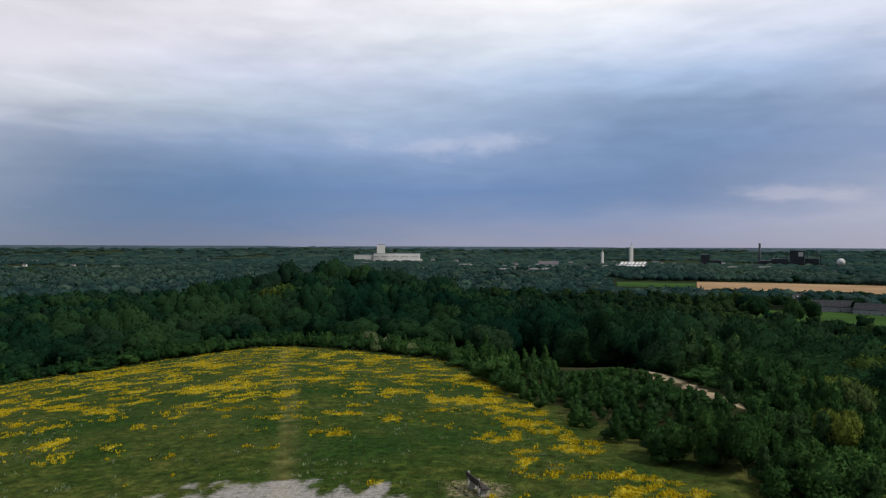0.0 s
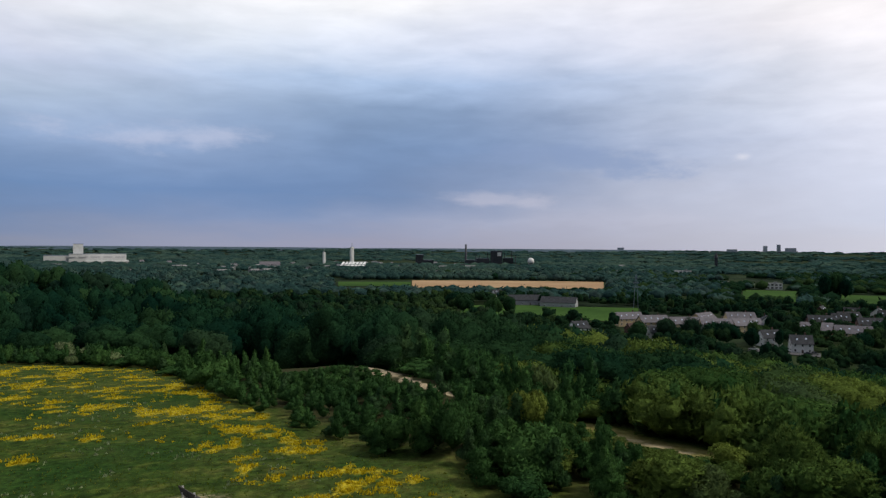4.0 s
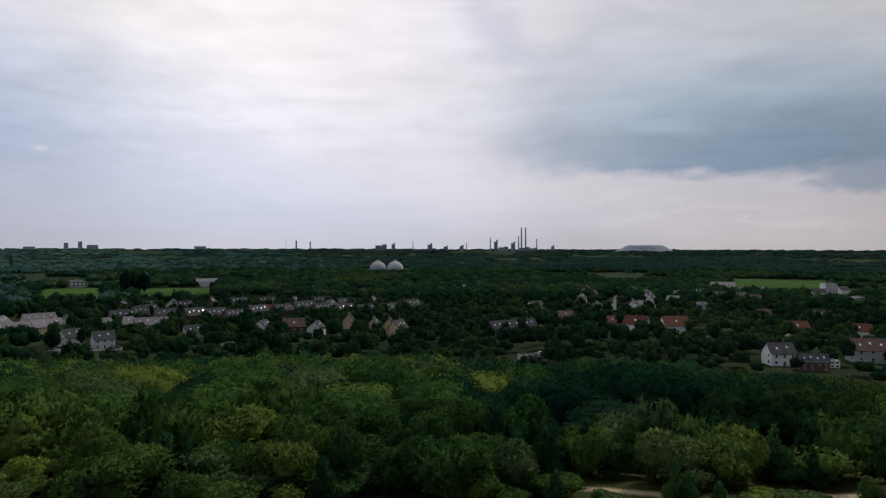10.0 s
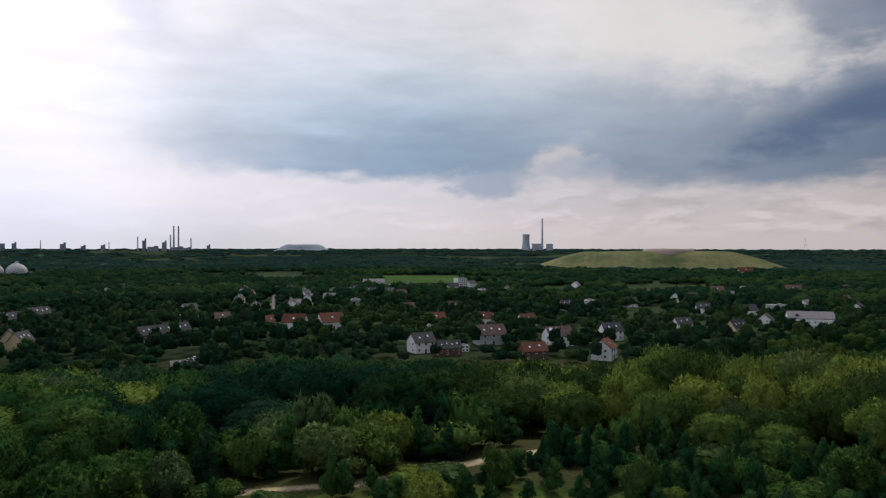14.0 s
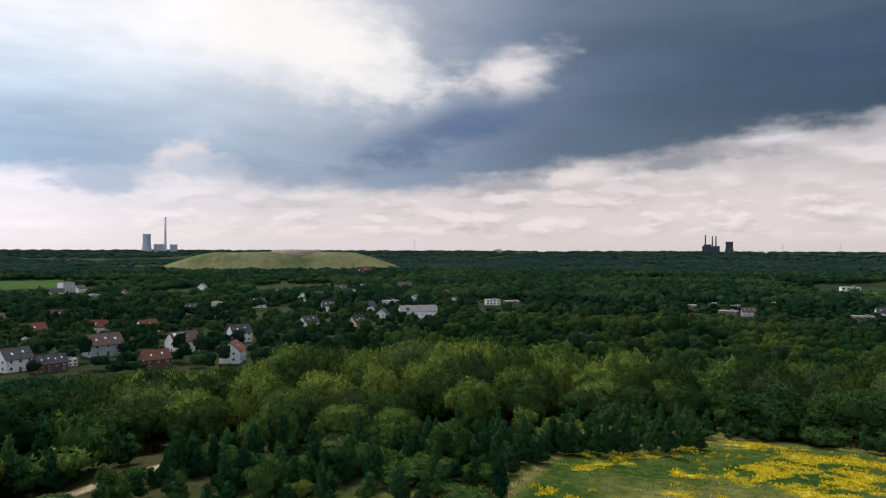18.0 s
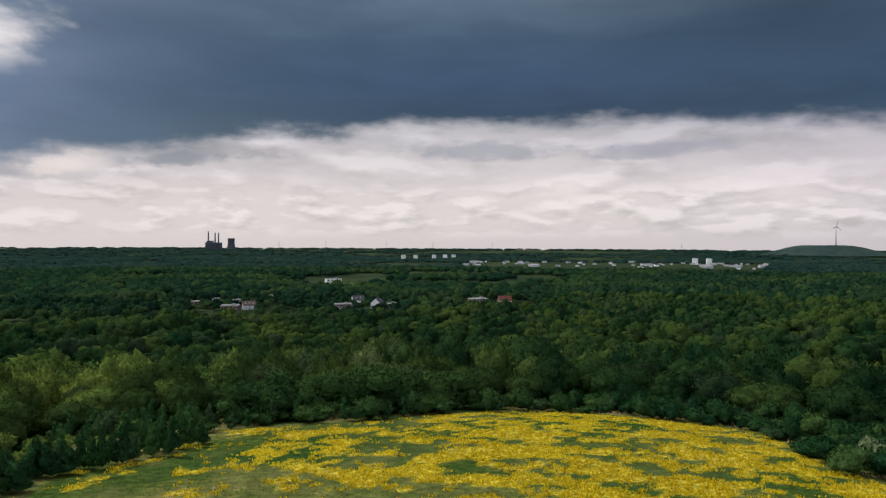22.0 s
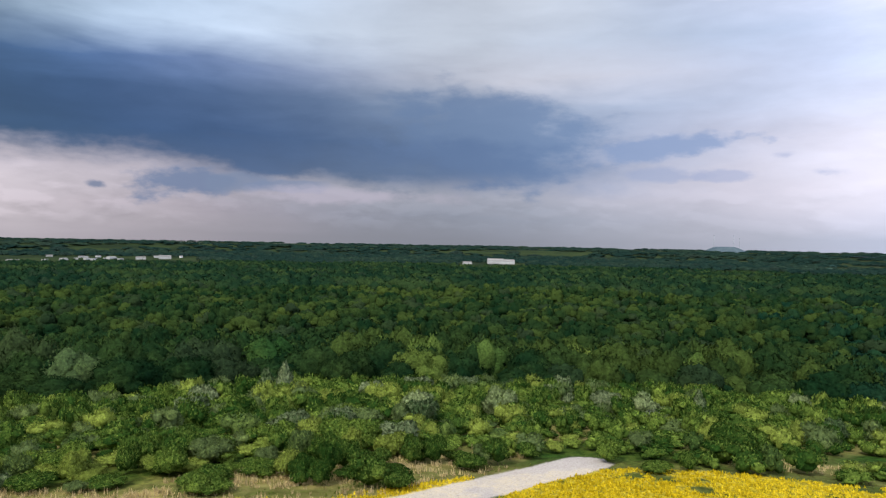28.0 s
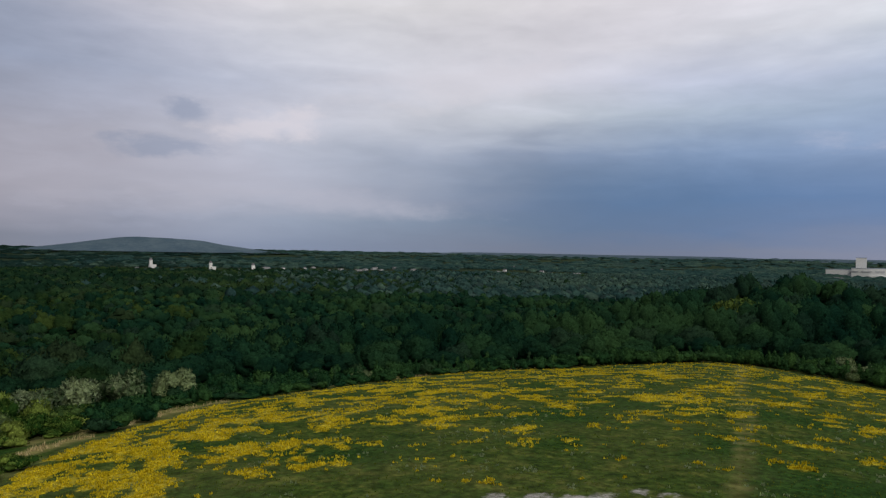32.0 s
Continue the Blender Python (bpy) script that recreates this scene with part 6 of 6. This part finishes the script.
# two power stations
chimney_stack(111.26, 4400, 205, 7.5, 4.5, FARGREY, "very tall pale power station chimney")
cooling_tower(109.95, 4400, 108, 31, FARGREY, "pale grey cooling tower of a power station")
blocks("power_station", 110.8, 4420, "pale blue grey boiler house of a power station", [(0, 56, 40, 48)], FARGREY)
blocks("power_station", 111.85, 4420, "pale blue grey boiler house of a power station", [(0, 42, 40, 46)], FARGREY)
for az, h in ((153.55, 112), (154.05, 104), (154.3, 104)):
    chimney_stack(az, 4400, h, 5, 3.6, DARKSTEEL, "dark power station chimney")
blocks("power_station", 153.95, 4380, "dark boiler house of a power station", [(0, 96, 40, 46), (-20, 40, 36, 56)], DARKSTEEL)
cooling_tower(155.25, 4400, 72, 29, DARKSTEEL, "dark cooling tower of a power station")


def turbine(az, r, z, hub, blade, phase):
    t = thing("wind_turbine", az, r, 25, "slim wind turbine standing still on the skyline", "wind turbine", "wind turbines on the skyline", z)
    part("tower", lathe([(3.2, -4), (3.0, 0), (1.7, hub)], 12), FARDARK, t, flat=False)
    part("nacelle", box(0, 0, hub + 1.5, 4, 10, 4.4), FARDARK, t)
    part("hub", (ICO[2][0] * 2.4 + (0, -6.5, hub + 1.5), ICO[2][1]), FARDARK, t)
    for k in range(3):
        a = radians(phase + 120 * k)
        d = np.array([math.sin(a), 0, math.cos(a)])
        e = np.array([math.cos(a), 0, -math.sin(a)])
        c = np.array([0, -7, hub + 1.5])
        part("blade", slab([c + d * 1.5 - e * 1.7, c + d * 1.5 + e * 1.3, c + d * blade + e * 0.3, c + d * blade - e * 0.4], (0, 1, 0), 0.7), FARDARK, t)


for az, z, hub, ph in ((201.5, 76, 88, 10), (204.8, 52, 92, 50), (208.25, 66, 94, 35), (208.7, 66, 88, 80), (210.4, 42, 72, 20), (212.8, 38, 76, 0)):
    turbine(az, 4050, z, hub, 32, ph)


def pylon(az, r, h, label="grey lattice mast on the skyline", z=None):
    t = thing("lattice_mast", az, r, 0, label, "mast", z=z)
    w = h * 0.07
    for sx in (-1, 1):
        for sy in (-1, 1):
            v, f = box(0, 0, h / 2, 0.5, 0.5, h)
            k = 1 - v[:, 2:3] / h * 0.85
            v[:, :2] = v[:, :2] + np.array([sx, sy]) * w * k
            part("leg", (v, f), FARDARK, t)
    for e in (0.62, 0.76, 0.9):
        part("arm", box(0, 0, h * e, h * 0.3 * (1.3 - e), 0.7, 0.7), FARDARK, t)
    return t


for az, r, h in ((117.3, 1750, 52), (115.6, 1760, 50), (130.6, 4000, 90), (158.9, 4200, 66), (162.6, 4300, 62), (167.5, 4200, 66), (171.3, 4200, 58), (176.2, 4300, 56),
                 (191.0, 4100, 60), (63.0, 4500, 70), (38.0, 700, 32)):
    pylon(az, r, h)
for az, h in ((281.2, 60), (282.6, 58), (283.0, 40)):
    chimney_stack(az, 4480, h + 44, 1.6, 1.3, FARDARK, "thin far mast on a spoil hill")
t = thing("church", 43.9, 2300, 0, "dark church tower above far trees", "church")
part("tower", box(0, 0, 14, 9, 9, 30), DARKSTEEL, t)
part("spire", lathe([(6.5, 29), (0.2, 48)], 8), DARKSTEEL, t)
for az, r, h in ((301.3, 1850, 22), (305.6, 1800, 17), (308.8, 1750, 14)):
    t = thing("white_tower", az, r, 10, "white tower like building among trees", "building")
    part("wall", box(0, 0, h / 2, 7, 7, h + 1), WHITE, t)
    part("annex", box(6, -1, h * 0.25, 12, 9, h * 0.5), WHITE, t)
    part("roof", lathe([(5.2, h), (0.3, h + 6)], 4), GREYROOF, t)


# ---------------------------------------------------------------- cars
def car_kind(mat, label):
    root = tagged(new("car"), label, "car", "parked cars")
    v, f = box(0, 0, 0.62, 4.3, 1.76, 0.6)
    part("body", merge((v, f), box(0, 0, 0.4, 4.1, 1.7, 0.3)), mat, root)
    v, f = box(-0.15, 0, 1.2, 2.5, 1.6, 0.56)
    v[v[:, 2] > 1.2, 0] *= 0.72
    v[v[:, 2] > 1.2, 1] *= 0.86
    part("cabin", (v, f), PANE, root)
    part("roof", box(-0.12, 0, 1.5, 1.8, 1.36, 0.06), mat, root)
    for x in (-1.35, 1.35):
        for y in (-0.82, 0.82):
            w, g = lathe([(0.2, -0.1), (0.32, -0.1), (0.32, 0.1)], 12)
            part("wheel", (w[:, [0, 2, 1]] + (x, y, 0.32), g[:, ::-1]), RUBBER, root)
    for y in (-0.6, 0.6):
        part("headlight", box(2.14, y, 0.66, 0.06, 0.34, 0.16), FRAME, root)
    return root


CARPAINT = [plain("white_car_paint", (0.7, 0.7, 0.7), (0.8, 0.8, 0.8), 1, 20, 0.25, spec=0.6, relief=0.0005),
            plain("dark_car_paint", (0.02, 0.022, 0.026), (0.05, 0.05, 0.055), 1, 20, 0.2, spec=0.6, relief=0.0005),
            plain("silver_car_paint", (0.4, 0.41, 0.43), (0.5, 0.51, 0.53), 1, 20, 0.25, metallic=0.8, relief=0.0005)]
CARS = [car_kind(m, l) for m, l in zip(CARPAINT, ("white parked car on a tarmac street", "dark parked car on a tarmac street", "silver parked car on a tarmac street"))]
for i, (az, r, turn) in enumerate(((46.6, 430, 5), (50.2, 428, 0), (50.6, 431, 10), (48.6, 432, 3), (82.8, 362, 60), (83.2, 367, 62), (83.6, 372, 58), (83.9, 369, 64),
                                   (82.3, 357, 60), (89.3, 700, 85), (89.8, 740, 85), (89.2, 790, 85), (89.7, 830, 85))):
    x, y = spot(az, r)
    m = pose(x, y, float(height(x, y)) + 0.62, 0, 0, -az + turn)
    k = i % 3
    if i < 3:
        CARS[k].matrix_basis = m
    else:
        copy_thing(CARS[k], m)


# ---------------------------------------------------------------- the bench on the hilltop
def bench(az, r, turn):
    root = thing("bench", az, r, turn, "dark weathered wooden park bench on a bare earth patch", "bench")
    for k in range(3):
        part("seat_plank", box(0, -0.2 + 0.16 * k, 0.46, 1.9, 0.135, 0.05), WOOD, root)
    for k in range(3):
        part("back_plank", box(0, 0.3 + 0.05 * k, 0.62 + 0.15 * k, 1.9, 0.045, 0.125), WOOD, root)
    for x in (-0.7, 0.7):
        part("leg", merge(box(x, -0.05, 0.2, 0.12, 0.5, 0.46), box(x, 0.3, 0.55, 0.1, 0.08, 0.9)), CONCRETE, root)
    return root


bench(3.0, 38.2, 114)


# ---------------------------------------------------------------- single trees and bushes that stand out
DOMED = [(crown_mesh(leafy(rng, tree_lobes(rng, 1, 1, count=16, low=0.1), 2400, 0.042, lie=0.75), OLIVE), mesh_of("trunk", *stems(rng, 1, 1, thick=0.014), BARK)) for _ in range(2)]
TALLPALE = [(crown_mesh(leafy(rng, sapling_lobes(rng, 1, 1, 7), 900, 0.075, shoots=0.5), LEAF_PALE), mesh_of("trunk", *stems(rng, 1, 0.7, 0.15, 6, 0.01), BARK)) for _ in range(2)]
for kind, name, label, category, rows in (
        (DOMED, "domed_tree", "large domed olive green tree above the wood", "tree", ((-13.1, 214, 19, 18.5), (142.3, 222, 27, 21), (140.2, 232, 12, 15), (146.5, 205, 9, 12))),
        (TREES, "round_tree", "round dark tree standing by the fields", "tree", ((26.7, 570, 15, 18), (28.0, 572, 13, 18), (23.6, 640, 18, 17), (25.2, 560, 12, 10), (24.2, 590, 18, 20),
                                                                                (38.2, 446, 12, 13), (40.3, 450, 14, 15), (42.2, 446, 13, 16), (43.6, 452, 13, 13), (44.7, 440, 16, 15),
                                                                                (46.4, 430, 9, 13), (51.2, 880, 16, 30), (51.9, 890, 18, 33), (52.5, 885, 16, 27), (48.3, 441, 5, 12),
                                                                                (53.6, 450, 13, 12), (57.4, 430, 12, 13), (60.0, 446, 13, 13), (62.6, 440, 12, 12), (66.8, 446, 13, 13), (69.0, 440, 12, 12))),
        (HEDGES, "large_bush", "big rounded dark green bush at the meadow's edge", "bush", ((206.8, 71, 6.4, 5.2), (168.0, 78, 9, 5.5), (164.5, 77, 8, 5), (171.5, 82, 9, 5), (158.0, 74, 8, 4.6), (161.0, 76, 7, 4.2))),
        (SHRUBS, "large_bush", "big rounded green bush at the meadow's edge", "bush", ((273.6, 50.5, 2.0, 1.6),
                                                                                  (253.2, 52, 5, 2.4), (283.0, 58, 4, 2.6))),
        (TALLPALE, "silvery_tree", "slender silvery leaved young tree among bushes", "tree", ((-7.6, 205, 6, 10), (211.4, 84, 4.2, 5.0), (213.0, 82, 3.2, 3.8), (216.0, 74, 2.4, 3.2), (247.4, 82, 3, 4.8),
                                                                                              (246.0, 84, 3, 4.2), (280.4, 74, 2, 3.4), (225.0, 70, 2.4, 3.2))),
        (PALES, "silvery_bush", "wide silvery leaved bush among green bushes", "bush", ((294.0, 84, 5.5, 3.8), (296.5, 88, 6, 4.4), (299.5, 92, 6.5, 4.6), (303.0, 96, 6, 4.2), (258.0, 92, 5, 3), (262.5, 95, 4.5, 2.8),
                                                                                      (266.0, 96, 4, 2.6), (42.5, 78, 5, 3.4), (47.0, 74, 4, 2.8)))):
    for i, (az, r, w, h) in enumerate(rows):
        plant(name, kind[i % len(kind)], *spot(az, r), w, h, label, category, "")


for i, az in enumerate(np.arange(137.0, 153.4, 0.7)):                  # a row of young trees along the meadow's edge
    plant("young_tree", SAPLINGS[i % 5], *spot(float(az), 47.5 + 0.62 * (float(az) - 137) + 4 * rng.random()), 1.2 + 0.6 * rng.random(), 1.7 + 1.3 * rng.random(),
          "slender dark green young tree on the slope", "tree", "young trees on the slope")


# ---------------------------------------------------------------- grass and flowers of the meadow
def tufts(name, x, y, tall, wide, mat, label, blades=3, tip=0.0):
    n = len(x)
    z = height(x, y)
    V = []
    for b in range(blades):
        a = rng.random(n) * 6.283
        h = tall * (0.5 + 0.7 * rng.random(n)) * (0.55 + 0.9 * vnoise(x / 0.8, y / 0.8, 77))
        lean = 0.5 * h * rng.random(n)
        off = max(wide * 0.8, 0.3 if blades > 3 else 0.0)
        bx, by = x + off * (rng.random(n) - 0.5), y + off * (rng.random(n) - 0.5)
        ca, sa = np.cos(a), np.sin(a)
        w = wide * (0.3 + 0.4 * rng.random(n))
        V.append(np.stack([np.stack([bx - w * ca, by - w * sa, z - 0.02], 1), np.stack([bx + w * ca, by + w * sa, z - 0.02], 1),
                           np.stack([bx + lean * sa, by - lean * ca, z + h], 1)], 1))
    v = np.concatenate(V).reshape(-1, 3)
    me = mesh_of(name, v, np.arange(len(v)).reshape(-1, 3), mat)
    return tagged(new(name, me), label, "grass", kind="stuff")


def meadow():
    green = foliage("meadow_blades", (0.09, 0.14, 0.018), (0.18, 0.23, 0.036), (0.22, 0.22, 0.05), scale=0.3, tips=0.6, thin=0.5, grain=6)
    hay = foliage("dry_blades", (0.44, 0.35, 0.18), (0.74, 0.62, 0.37), (0.6, 0.5, 0.28), scale=0.3, tips=0.6, grain=6)
    weed = foliage("pale_weed_leaves", (0.2, 0.26, 0.12), (0.42, 0.46, 0.28), (0.36, 0.42, 0.22), scale=0.3, thin=0.5, grain=6)
    gold = foliage("flower_yellow", (0.5, 0.38, 0.014), (0.82, 0.67, 0.04), (0.72, 0.58, 0.035), scale=0.4, tips=0.8, thin=0.3, grain=6, dull=0.1)
    n = 300000
    r = 32 + 110 * rng.random(n) ** 1.35
    az = 360 * rng.random(n)
    seen = (np.mod(az + 75, 360) < 100) | ((az > 132) & (az < 300))
    inside = seen & (r < table(EDGE, az) + 3)
    x, y = r * np.sin(np.radians(az)), r * np.cos(np.radians(az))
    m = masks(x, y)
    lawn = inside & (rng.random(n) < 0.32) & (m["gravel"] < 0.4) & (m["sand"] < 0.4) & (rng.random(n) > 0.7 * m["dry"]) & (away(x, y, FOOT_PATH) > 0.7)
    tufts("meadow_grass", x[lawn], y[lawn], 0.08, 0.08, green, "short green meadow grass on the hilltop")
    g = inside & (rng.random(n) < 2.2 * m["bloom"]) & (m["gravel"] < 0.3)
    tufts("yellow_flowers", x[g], y[g], 0.16, 0.15, gold, "drifts of yellow flowers in the meadow", blades=5)
    w = inside & (r < 0.8 * table(EDGE, az)) & (rng.random(n) < 0.2) & (fbm(x / 2.2, y / 2.2, 12, 2) > 0.66) & (np.mod(az + 60, 360) < 80) & (m["gravel"] < 0.2)
    tufts("pale_weeds", x[w], y[w], 0.16, 0.2, weed, "pale green weeds scattered in the meadow")
    d = (rng.random(n) < 1.6 * (m["dry"] - 0.22)) & seen & (r < table(EDGE, az) + 9) & (m["gravel"] < 0.3) & (away(x, y, FOOT_PATH) > 1.5)
    tufts("dry_grass", x[d], y[d], 0.34, 0.06, hay, "tall straw coloured dry grass along the bushes", blades=7)


meadow()
